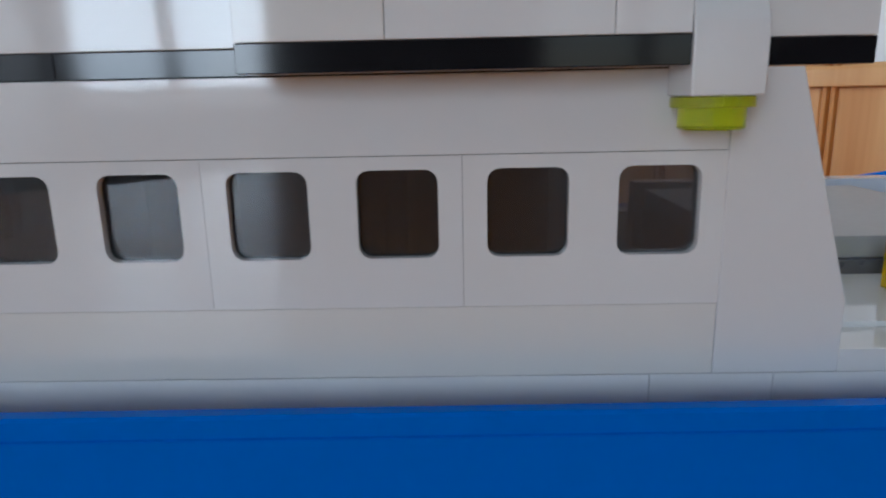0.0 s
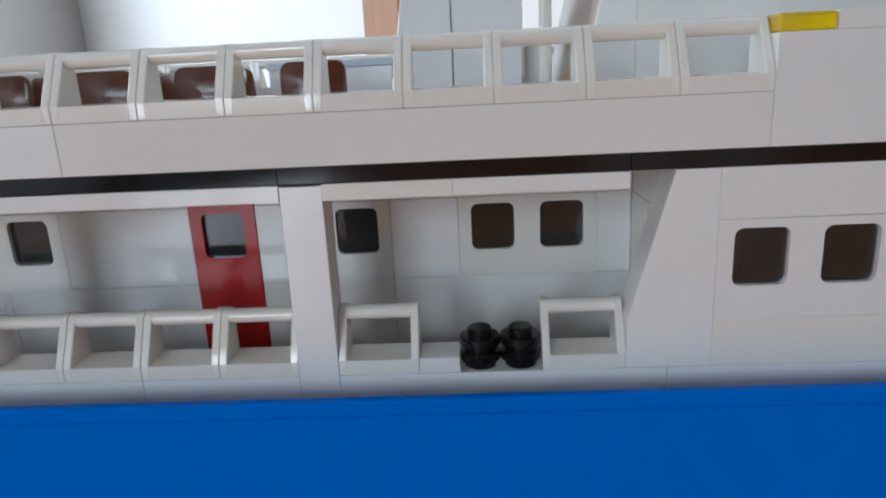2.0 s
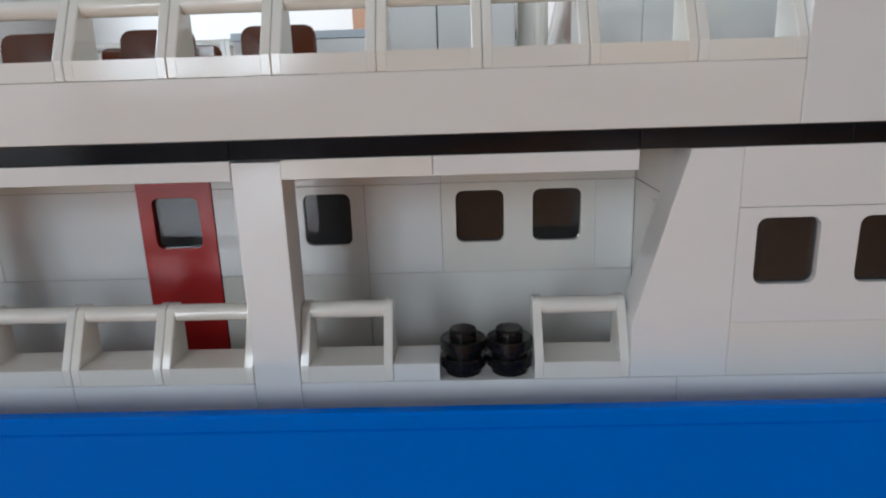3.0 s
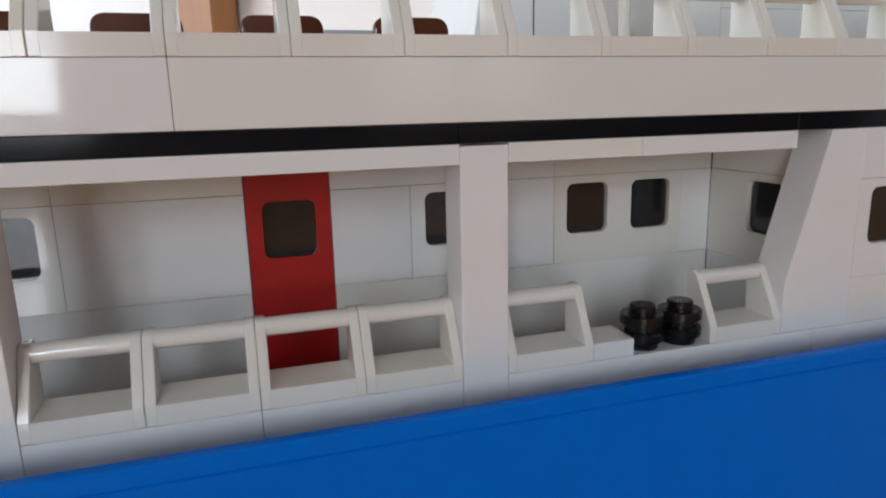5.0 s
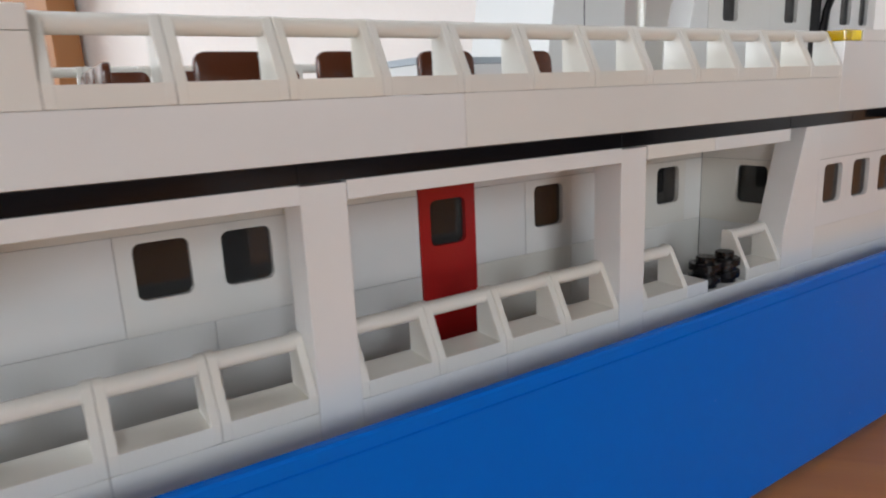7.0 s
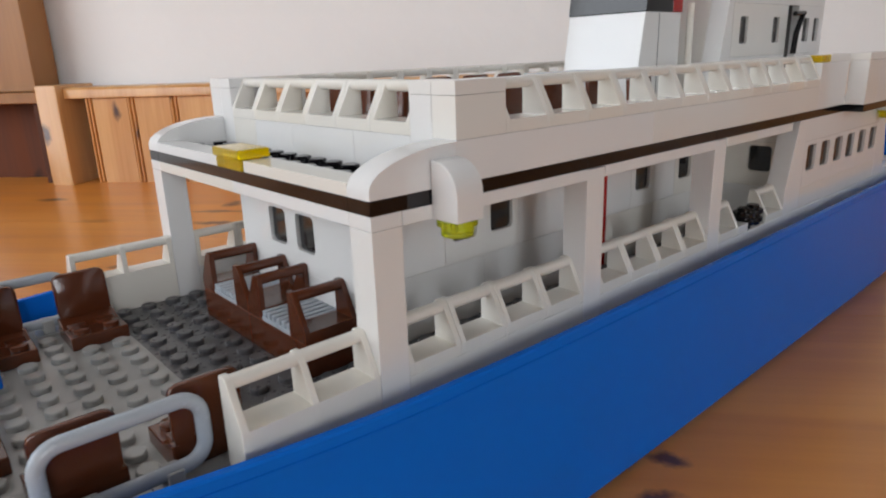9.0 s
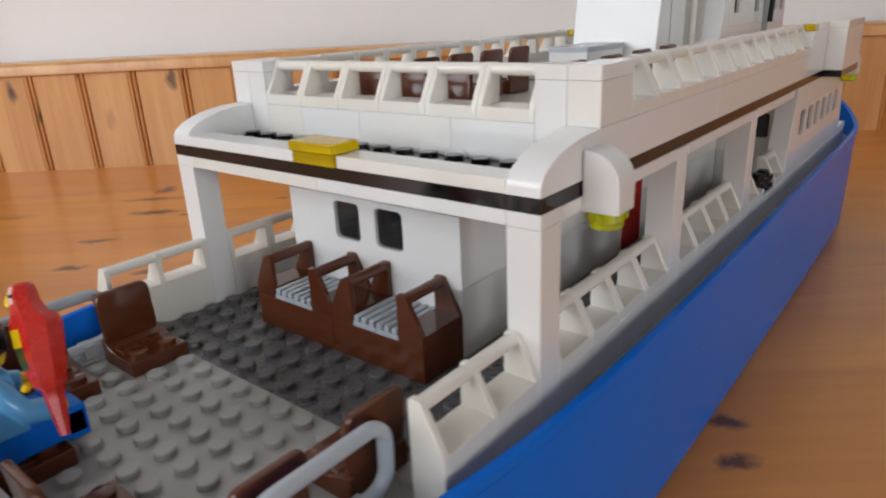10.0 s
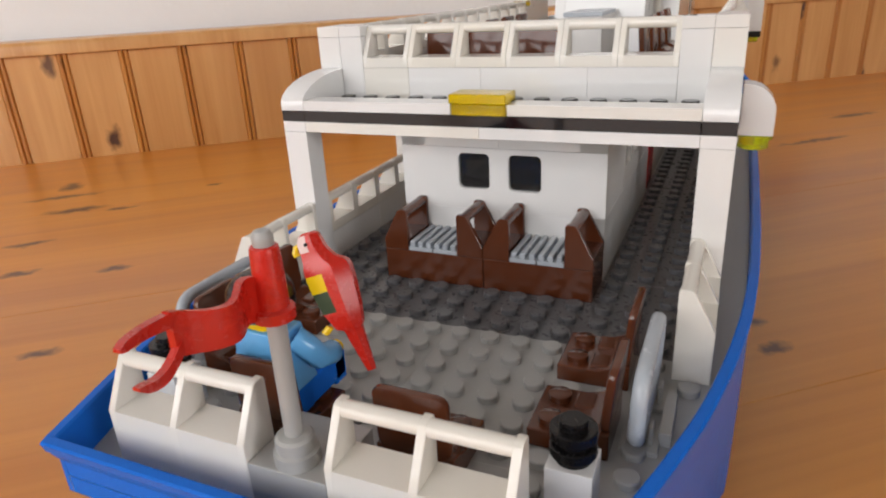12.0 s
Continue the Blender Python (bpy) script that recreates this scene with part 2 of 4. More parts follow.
def join(bm, other):
    me = bpy.data.meshes.new("tmp")
    other.to_mesh(me)
    other.free()
    bm.from_mesh(me)
    bpy.data.meshes.remove(me)


def block(bm, x0, x1, y0, y1, z0, z1, bev=0.03, seg=1):
    """A box in studs with bevelled edges, added to bm."""
    b = bmesh.new()
    bmesh.ops.create_cube(b, size=1)
    for v in b.verts:
        v.co = Vector(((x0 + x1) / 2 + v.co.x * (x1 - x0), (y0 + y1) / 2 + v.co.y * (y1 - y0), (z0 + z1) / 2 + v.co.z * (z1 - z0))) * U
    if bev:
        bmesh.ops.bevel(b, geom=b.edges[:], offset=bev * U, segments=seg, affect="EDGES", profile=0.5)
    join(bm, b)


def prism(bm, prof, a0, a1, axis, bev=0.03, seg=1):
    """A convex profile (in studs, in the plane across axis) pushed from a0 to a1 along axis."""
    b = bmesh.new()

    def put(p, a):
        return Vector({"x": (a, p[0], p[1]), "y": (p[0], a, p[1]), "z": (p[0], p[1], a)}[axis]) * U

    lo = [b.verts.new(put(p, a0)) for p in prof]
    hi = [b.verts.new(put(p, a1)) for p in prof]
    b.faces.new(lo)
    b.faces.new(hi)
    for i in range(len(prof)):
        j = (i + 1) % len(prof)
        b.faces.new((lo[i], lo[j], hi[j], hi[i]))
    bmesh.ops.recalc_face_normals(b, faces=b.faces)
    if bev:
        bmesh.ops.bevel(b, geom=b.edges[:], offset=bev * U, segments=seg, affect="EDGES", profile=0.5)
    join(bm, b)


def turned(bm, prof, x, y, z, n=16):
    """A turned body: (radius, height) pairs in studs round a vertical axis."""
    rings = []
    for r, h in prof:
        rings.append([bm.verts.new(Vector((x + r * math.cos(2 * math.pi * k / n), y + r * math.sin(2 * math.pi * k / n), z + h)) * U) for k in range(n)])
    for a, b in zip(rings, rings[1:]):
        for k in range(n):
            bm.faces.new((a[k], a[(k + 1) % n], b[(k + 1) % n], b[k]))
    bm.faces.new(rings[0])
    bm.faces.new(rings[-1])


STUD = [(0.3, 0.0), (0.3, 0.17), (0.27, 0.2)]


def tube(bm, pts, r, n=10, closed=False):
    """A round bar of radius r through points, all in studs."""
    P = [Vector(p) for p in pts]
    rings = []
    up = Vector((0, 0, 1))
    m = len(P)
    for i, p in enumerate(P):
        a = P[(i - 1) % m] if closed or i else P[i]
        c = P[(i + 1) % m] if closed or i < m - 1 else P[i]
        d = (c - a).normalized()
        s = d.cross(Vector((0, 1, 0)) if abs(d.y) < 0.9 else up).normalized()
        t = s.cross(d)
        rings.append([bm.verts.new((p + (s * math.cos(2 * math.pi * k / n) + t * math.sin(2 * math.pi * k / n)) * r) * U) for k in range(n)])
    pairs = list(zip(rings, rings[1:])) + ([(rings[-1], rings[0])] if closed else [])
    for a, b in pairs:
        for k in range(n):
            bm.faces.new((a[k], a[(k + 1) % n], b[(k + 1) % n], b[k]))
    if not closed:
        bm.faces.new(rings[0])
        bm.faces.new(rings[-1])


def rounded(w, h, r, n=5):
    """A rounded rectangle round the origin, counter-clockwise."""
    out = []
    for cx, cy, a0 in ((w / 2 - r, h / 2 - r, 0), (r - w / 2, h / 2 - r, 90), (r - w / 2, r - h / 2, 180), (w / 2 - r, r - h / 2, 270)):
        for k in range(n):
            a = radians(a0 + 90 * k / (n - 1))
            out.append((cx + r * math.cos(a), cy + r * math.sin(a)))
    return out


MESHES = {}


def brick(parent, x0, x1, y0, y1, z0, z1, mat, name="brick", gap=0.005):
    """One moulded piece; alike pieces share their mesh."""
    size = tuple(round(v, 3) for v in (x1 - x0, y1 - y0, z1 - z0))
    key = (size, mat.name)
    if key not in MESHES:
        bm = bmesh.new()
        a, b, c = (v / 2 - gap for v in size)
        block(bm, -a, a, -b, b, -c, c, 0.012)
        me = bpy.data.meshes.new(name)
        bm.to_mesh(me)
        bm.free()
        me.materials.append(mat)
        MESHES[key] = me
    ob = new(name, MESHES[key])
    ob.parent = parent
    ob.location = Vector(((x0 + x1) / 2, (y0 + y1) / 2, (z0 + z1) / 2)) * U
    return ob


def course(parent, cuts, y0, y1, z0, z1, mat, name="brick"):
    for a, b in zip(cuts, cuts[1:]):
        brick(parent, a, b, y0, y1, z0, z1, mat, name)


def holed(bm, w, h, d, holes):
    """A slab w x h x d (x, z, y) in studs, its front at y 0, with rounded openings (cx, cz, ow, oh, r)."""
    b = bmesh.new()
    e = []

    def loop(pts):
        vs = [b.verts.new(Vector((p[0], 0, p[1])) * U) for p in pts]
        e.extend(b.edges.new((vs[i], vs[(i + 1) % len(vs)])) for i in range(len(vs)))

    g = 0.0035
    loop([(g, g), (w - g, g), (w - g, h - g), (g, h - g)])
    for cx, cz, ow, oh, r in holes:
        loop([(cx + p, cz + q) for p, q in rounded(ow, oh, r)])
    bmesh.ops.triangle_fill(b, use_beauty=True, edges=e)
    geo = bmesh.ops.extrude_face_region(b, geom=b.faces[:])
    for v in geo["geom"]:
        if isinstance(v, bmesh.types.BMVert):
            v.co.y += d * U
    bmesh.ops.recalc_face_normals(b, faces=b.faces)
    join(bm, b)


def window_panel(parent, width, height, holes, m, mat=None, name="window_panel"):
    """A wall panel with rounded windows and a smoky pane behind each. m: its pose under the parent."""
    bm = bmesh.new()
    holed(bm, width, height, 0.42, holes)
    ob = part(name, bm, mat or WHITE, parent, smooth=False)
    ob.matrix_basis = m
    for cx, cz, ow, oh, r in holes:
        bm = bmesh.new()
        prism(bm, [(cx + p, cz + q) for p, q in rounded(ow + 0.04, oh + 0.04, r)], 0.15, 0.25, "y", 0)
        part("pane", bm, SMOKE, ob, "smoky clear window pane", smooth=False)
    return ob


def rail_mesh(mat, name):
    """A sloped frame piece: two ends, a sill and a rounded top bar; 2 x 1 studs, four plates high, sloping towards y 0."""
    key = ("rail", mat.name)
    if key not in MESHES:
        bm = bmesh.new()
        prof = [(0.004, 0.004), (0.996, 0.004), (0.996, 1.5), (0.95, 1.585), (0.70, 1.585), (0.60, 1.53), (0.004, 0.40)]
        prism(bm, prof, 0.005, 0.20, "x", 0.018)
        prism(bm, prof, 1.80, 1.995, "x", 0.018)
        prism(bm, [(0.006, 0.006), (0.994, 0.006), (0.994, 0.40), (0.006, 0.385)], 0.19, 1.81, "x", 0)
        prism(bm, [(0.765 + 0.215 * math.cos(q), 1.395 + 0.185 * math.sin(q)) for q in [2 * math.pi * k / 16 for k in range(16)]], 0.19, 1.81, "x", 0)
        me = bpy.data.meshes.new(name)
        bmesh.ops.recalc_face_normals(bm, faces=bm.faces)
        bm.to_mesh(me)
        bm.free()
        me.materials.append(mat)
        me.polygons.foreach_set("use_smooth", [True] * len(me.polygons))
        me.set_sharp_from_angle(angle=radians(32))
        MESHES[key] = me
    return MESHES[key]


def rail(parent, x, y, z, turn=0, mat=None, name="rail_piece"):
    """turn: degrees about z; the piece starts at (x, y) and runs along its turned x."""
    ob = new(name, rail_mesh(mat or CREAM, name))
    ob.parent = parent
    ob.matrix_basis = Matrix.Translation(Vector((x, y, z)) * U) @ pose(0, 0, 0, 0, 0, turn)
    return ob


def double_rail(parent, x, y, turn):
    """A four-stud rail moulded with its footing: two ends, a middle web, a sill and a rounded top bar."""
    key = ("double_rail",)
    if key not in MESHES:
        bm = bmesh.new()
        prof = [(0.004, -1.19), (0.996, -1.19), (0.996, 1.5), (0.95, 1.585), (0.70, 1.585), (0.60, 1.53), (0.004, 0.40)]
        for a, b in ((0.005, 0.2), (1.9, 2.1), (3.8, 3.995)):
            prism(bm, prof, a, b, "x", 0.018)
        for a, b in ((0.1, 2.0), (2.0, 3.9)):
            prism(bm, [(0.006, -1.188), (0.994, -1.188), (0.994, 0.40), (0.006, 0.385)], a, b, "x", 0)
            prism(bm, [(0.765 + 0.215 * math.cos(q), 1.395 + 0.185 * math.sin(q)) for q in [2 * math.pi * k / 16 for k in range(16)]], a, b, "x", 0)
        me = bpy.data.meshes.new("double_rail")
        bmesh.ops.recalc_face_normals(bm, faces=bm.faces)
        bm.to_mesh(me)
        bm.free()
        me.materials.append(CREAM)
        me.polygons.foreach_set("use_smooth", [True] * len(me.polygons))
        me.set_sharp_from_angle(angle=radians(32))
        MESHES[key] = me
    ob = new("double_rail", MESHES[key])
    ob.parent = parent
    ob.matrix_basis = Matrix.Translation(Vector((x, y, 0)) * U) @ pose(0, 0, 0, 0, 0, turn)


# ---- room ----
WALL_N = Vector((0.766, 0.643, 0))
WALL_D = 55.0
WALL_T = Vector((0.643, -0.766, 0))
PANEL_TOP = 5.95


def wall_pose(along, off, z):
    """A pose on the panelled wall: x along it, y into the wall."""
    p = WALL_T * along + WALL_N * (WALL_D + off)
    return Matrix.Translation(at(p.x, p.y, z)) @ pose(0, 0, 0, 0, 0, math.degrees(math.atan2(WALL_T.y, WALL_T.x)))


def slab(name, size, m, mat, label, kind="structure", bev=0.0):
    bm = bmesh.new()
    bmesh.ops.create_cube(bm, size=1)
    bmesh.ops.scale(bm, vec=size, verts=bm.verts)
    if bev:
        bmesh.ops.bevel(bm, geom=bm.edges[:], offset=bev, segments=2, affect="EDGES")
    ob = part(name, bm, mat, smooth=False)
    ob.matrix_basis = m
    return tagged(ob, label, name.split("_")[0], kind=kind)


slab("floor", (9, 9, 0.04), pose(0.4, 0.2, -0.02), FLOOR, "brown boarded room floor under the table")
slab("ceiling", (9, 9, 0.1), pose(0.4, 0.2, 2.55), CEILING, "plain unseen plastered room ceiling, greyed to cut fill light")
m = wall_pose(0, 8, 0)
m.translation.z = 1.25
slab("wall_north", (6, 0.1, 2.5), m @ Matrix.Translation((0, 0.05, 0)), PLASTER, "white plastered wall above the pine panelling")


def wall_with_windows(name, m, length, height, opens, label, mat):
    """A wall along x with rectangular openings (centre x, centre z, width, height)."""
    bm = bmesh.new()
    e = []

    def loop(pts):
        vs = [bm.verts.new((p[0], 0, p[1])) for p in pts]
        e.extend(bm.edges.new((vs[i], vs[(i + 1) % len(vs)])) for i in range(len(vs)))

    loop([(-length / 2, 0), (length / 2, 0), (length / 2, height), (-length / 2, height)])
    for cx, cz, w, h in opens:
        loop([(cx - w / 2, cz - h / 2), (cx + w / 2, cz - h / 2), (cx + w / 2, cz + h / 2), (cx - w / 2, cz + h / 2)])
    bmesh.ops.triangle_fill(bm, use_beauty=True, edges=e)
    geo = bmesh.ops.extrude_face_region(bm, geom=bm.faces[:])
    for v in geo["geom"]:
        if isinstance(v, bmesh.types.BMVert):
            v.co.y -= 0.2
    ob = part(name, bm, mat, smooth=False)
    ob.matrix_basis = m
    tagged(ob, label, "wall", kind="structure")


# south and east walls are out of view; their dark grey lowers the fill
wall_with_windows("wall_south", pose(0.4, WIN_Y + 0.05, 0), 9, 2.5, [(-1.4, WIN_Z, 0.9, 1.2), (0.48, WIN_Z, 0.9, 1.2)], "unseen plastered wall with two windows, darkened to cut bounce light", DARKENED_PLASTER)
wall_with_windows("wall_west", pose(WIN_X + 0.05, 0.2, 0, 0, 0, -90), 9, 2.5, [(0.2 - WEST_Y, WIN_Z, 1.6, 1.2)], "white plastered wall with a window", PLASTER)
slab("wall_east", (0.1, 9, 2.5), pose(4.0, 0.2, 1.25), DARKENED_PLASTER, "plain unseen side wall of room, darkened to cut bounce light")


def window_frame(name, m, w, h):
    """A casement frame with a middle bar, standing in an opening."""
    root = new(name)
    root.matrix_basis = m
    tagged(root, "white painted window frame with daylight behind", "window", kind="structure")
    t = 0.06
    for x0, x1, z0, z1 in ((-w / 2, w / 2, -h / 2, -h / 2 + t), (-w / 2, w / 2, h / 2 - t, h / 2), (-w / 2, -w / 2 + t, -h / 2, h / 2), (w / 2 - t, w / 2, -h / 2, h / 2), (-t / 2, t / 2, -h / 2, h / 2)):
        bm = bmesh.new()
        block(bm, x0 / U, x1 / U, -0.02 / U, 0.02 / U, z0 / U, z1 / U, 0)
        part("window_bar", bm, PLASTER, root, smooth=False)


window_frame("window_1", pose(-1.0, WIN_Y + 0.0, WIN_Z), 0.89, 1.19)
window_frame("window_2", pose(0.88, WIN_Y + 0.0, WIN_Z), 0.89, 1.19)
window_frame("window_3", pose(WIN_X, WEST_Y, WIN_Z, 0, 0, -90), 1.59, 1.19)

# table: a glued pine top with its far edge along the panelling
table = empty("table", (0, 0, 0), "varnished knotty pine table carrying the toy ship", "table")
TW = 22.0
for k in range(-1, 6):
    off = -TW * (k + 1) - 0.6
    bm = bmesh.new()
    bmesh.ops.create_cube(bm, size=1)
    bmesh.ops.scale(bm, vec=(1.9, TW * U - 0.0001, 0.03), verts=bm.verts)
    bmesh.ops.bevel(bm, geom=bm.edges[:], offset=0.0002, segments=1, affect="EDGES")
    ob = part("plank", bm, TABLE_WOOD, table, smooth=False)
    ob.matrix_basis = wall_pose(10, off + TW / 2, 0) @ Matrix.Translation((0, 0, TABLE - OZ - 0.015))
for sx, sy in ((-0.75, -0.15), (0.25, -0.75), (-0.2, 0.62), (0.72, -0.3)):
    bm = bmesh.new()
    block(bm, -5, 5, -5, 5, -89, 0, 0.4)
    part("leg", bm, TABLE_WOOD, table, loc=(sx, sy, 0.72))

# panelling: boards with a moulded strip between them and a cap rail
panel = empty("panelling", (0, 0, 0), "knotty pine board panelling with a cap rail along the wall", "panelling")
tagged(panel, kind="structure")
PITCH = 6.4
for k in range(-11, 18):
    bm = bmesh.new()
    prism(bm, [(-0.2, 0), (PITCH - 1.25, 0), (PITCH - 1.25, 1.6), (-0.2, 1.6)], -40, 0, "z", 0.1)
    ob = part("board", bm, PANEL_WOOD, panel)
    ob.matrix_basis = wall_pose(k * PITCH + 0.4, 0.6, PANEL_TOP - 1.5)
    for c in (0.25, 0.8):
        bm = bmesh.new()
        prism(bm, [(-0.28, 0.8), (-0.26, 0.1), (-0.12, -0.1), (0.12, -0.1), (0.26, 0.1), (0.28, 0.8)], -40, 0, "z", 0)
        ob = part("strip", bm, STRIP_WOOD, panel)
        ob.matrix_basis = wall_pose(k * PITCH - 0.85 + c, 0.55, PANEL_TOP - 1.5)
bm = bmesh.new()
prism(bm, [(-0.6, 0), (-0.6, 1.1), (-0.3, 1.5), (6.5, 1.5), (6.5, 0)], -74, 130, "x", 0.06)
ob = part("cap_rail", bm, PANEL_WOOD, panel)
ob.matrix_basis = wall_pose(0, 0.6, PANEL_TOP - 1.5)

# end post of the panelling
bm = bmesh.new()
block(bm, -77.4, -74.1, -1.2, 7, -60, 0.4, 0.25, 2)
ob = part("end_post", bm, PANEL_WOOD, panel)
ob.matrix_basis = wall_pose(0, 0, PANEL_TOP)


def pot(along, r, h, mat, label):
    """A turned pot standing on the cap rail."""
    bm = bmesh.new()
    turned(bm, [(r * 0.72, 0), (r * 0.95, h * 0.3), (r, h * 0.6), (r * 0.9, h * 0.85), (r * 0.98, h * 0.9), (r * 0.98, h), (r * 0.85, h), (r * 0.8, h * 0.8)], 0, 0, 0, 32)
    ob = part("pot", bm, mat)
    ob.matrix_basis = wall_pose(along, 3.6, PANEL_TOP + 0.01)
    tagged(ob, label, "pot")


pot(60.0, 3.0, 7, RED, "bright red pot on the cap rail")

# open cupboard in the corner beyond the post
cup = new("cupboard")
cup.matrix_basis = wall_pose(0, 0, PANEL_TOP)
tagged(cup, "tall wooden corner cupboard with a dark open compartment", "cupboard")
for nm, lo, mat in (("back", (-125, -77.5, 5.5, 6.5, -95, -2.0), RED_WOOD), ("side", (-79.5, -78.3, 0.5, 5.5, -95, -2.0), RED_WOOD), ("shelf", (-125, -77.5, 0, 6.5, -2.0, -0.5), BROWN_PINE), ("upper_front", (-90, -79.2, 1.5, 6.5, -0.4, 34), BROWN_PINE)):
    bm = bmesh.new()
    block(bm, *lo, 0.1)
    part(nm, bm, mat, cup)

# ---- toy ship ----
ship = empty("toy_ship", (0, 0, OZ), "white and blue toy ferry built of plastic bricks on the table", "toy ship")

# outline of the starboard rim (x, y); the port side is its mirror about y = 8
EDGE = [(-32.0, 1.87), (-31.0, 1.55), (-29, 0.9), (-27.4, 0.4), (-25.5, -0.1), (-22.6, -0.62), (-19, -1.0), (-14, -1.18), (-6, -1.22), (4, -1.18), (14, -1.12), (24, -1.0), (27, -0.65), (30, 0.3), (33, 1.9), (36, 4.2), (38.5, 7.0)]


def flowing(pts, n=4):
    """A smooth run through points: n steps between each two."""
    P = [Vector(p) for p in pts]
    out = []
    for i in range(len(P) - 1):
        a, b, c, d = P[max(i - 1, 0)], P[i], P[i + 1], P[min(i + 2, len(P) - 1)]
        for k in range(n):
            f = k / n
            q = 0.5 * (2 * b + (c - a) * f + (2 * a - 5 * b + 4 * c - d) * f * f + (3 * b - a - 3 * c + d) * f ** 3)
            out.append((q.x, q.y))
    return out + [tuple(P[-1])]


EDGE = flowing(EDGE)
loop = EDGE + [(x, 16 - y) for x, y in reversed(EDGE)]


def hull_ring(bm, off, z, tuck=0.0, sheer=3.2):
    n = len(loop)
    out = []
    for i, (x, y) in enumerate(loop):
        a, b = Vector(loop[i - 1]), Vector(loop[(i + 1) % n])
        d = (b - a).normalized()
        nx, ny = d.y, -d.x
        px, py = x + nx * off, y + ny * off
        if x < -20:
            px += tuck * (-20 - x) * 0.32
            py += tuck * (8 - py) * 0.035 * (-20 - x) / 3
        if x > 24:
            px -= tuck * (x - 24) * 0.35
        lift = sheer * max(0, (x - 24) / 14) ** 1.6 if z > -2 else 0
        out.append(bm.verts.new(Vector((px, py, z + lift)) * U))
    return out


bm = bmesh.new()
rings = [hull_ring(bm, o, z, t) for o, z, t in ((-0.24, -1.7, 0), (-0.24, -0.1, 0), (-0.19, -0.05, 0), (0.03, -0.05, 0), (0.08, -0.1, 0), (0.08, -0.36, 0.02), (0.0, -0.385, 0.02), (-0.03, -0.4, 0.02), (-0.03, -0.45, 0.02), (0.0, -0.48, 0.02), (-0.02, -4.0, 0.5), (-0.05, -7.1, 1.0), (-0.35, -7.5, 1.05))]
for a, b in zip(rings, rings[1:]):
    for i in range(len(loop)):
        j = (i + 1) % len(loop)
        bm.faces.new((a[i], a[j], b[j], b[i]))
bm.faces.new(rings[-1])
part("hull", bm, BLUE, ship, "glossy royal blue smooth hull with a rim")

# grey deck inside the hull
bm = bmesh.new()
inner = [hull_ring(bm, -0.245, z, 0.0, 0.0) for z in (-1.7, -1.2)]
for i in range(len(loop)):
    j = (i + 1) % len(loop)
    bm.faces.new((inner[0][i], inner[0][j], inner[1][j], inner[1][i]))
bm.faces.new(inner[1])
bm.faces.new(list(reversed(inner[0])))
part("deck", bm, LGREY, ship, "light grey deck inside the hull", smooth=False)


def plate(x0, x1, y0, y1, z0, z1, mat, name="deck_plate", label="", skip=None):
    """A studded plate."""
    bm = bmesh.new()
    block(bm, x0 + 0.01, x1 - 0.01, y0 + 0.01, y1 - 0.01, z0, z1, 0.02)
    for i in range(int(x0), int(x1)):
        for j in range(int(y0), int(y1)):
            if not (skip and skip(i, j)):
                turned(bm, STUD, i + 0.5, j + 0.5, z1, 14)
    return part(name, bm, mat, ship, label)


D1 = -1.2 + 0.006
plate(-28, -22, 4, 8, -1.5, D1, LGREY, label="light grey studded deck plate")
plate(-28, -22, 8, 12, -1.5, D1, LGREY, label="light grey studded deck plate")
plate(-22, -17, 1, 15, -1.5, D1, DGREY, label="dark grey studded deck plate")
plate(-17, 8, 1, 4, -1.5, D1, DGREY, label="dark grey studded deck plate")
plate(-17, 8, 12, 15, -1.5, D1, DGREY, label="dark grey studded deck plate")

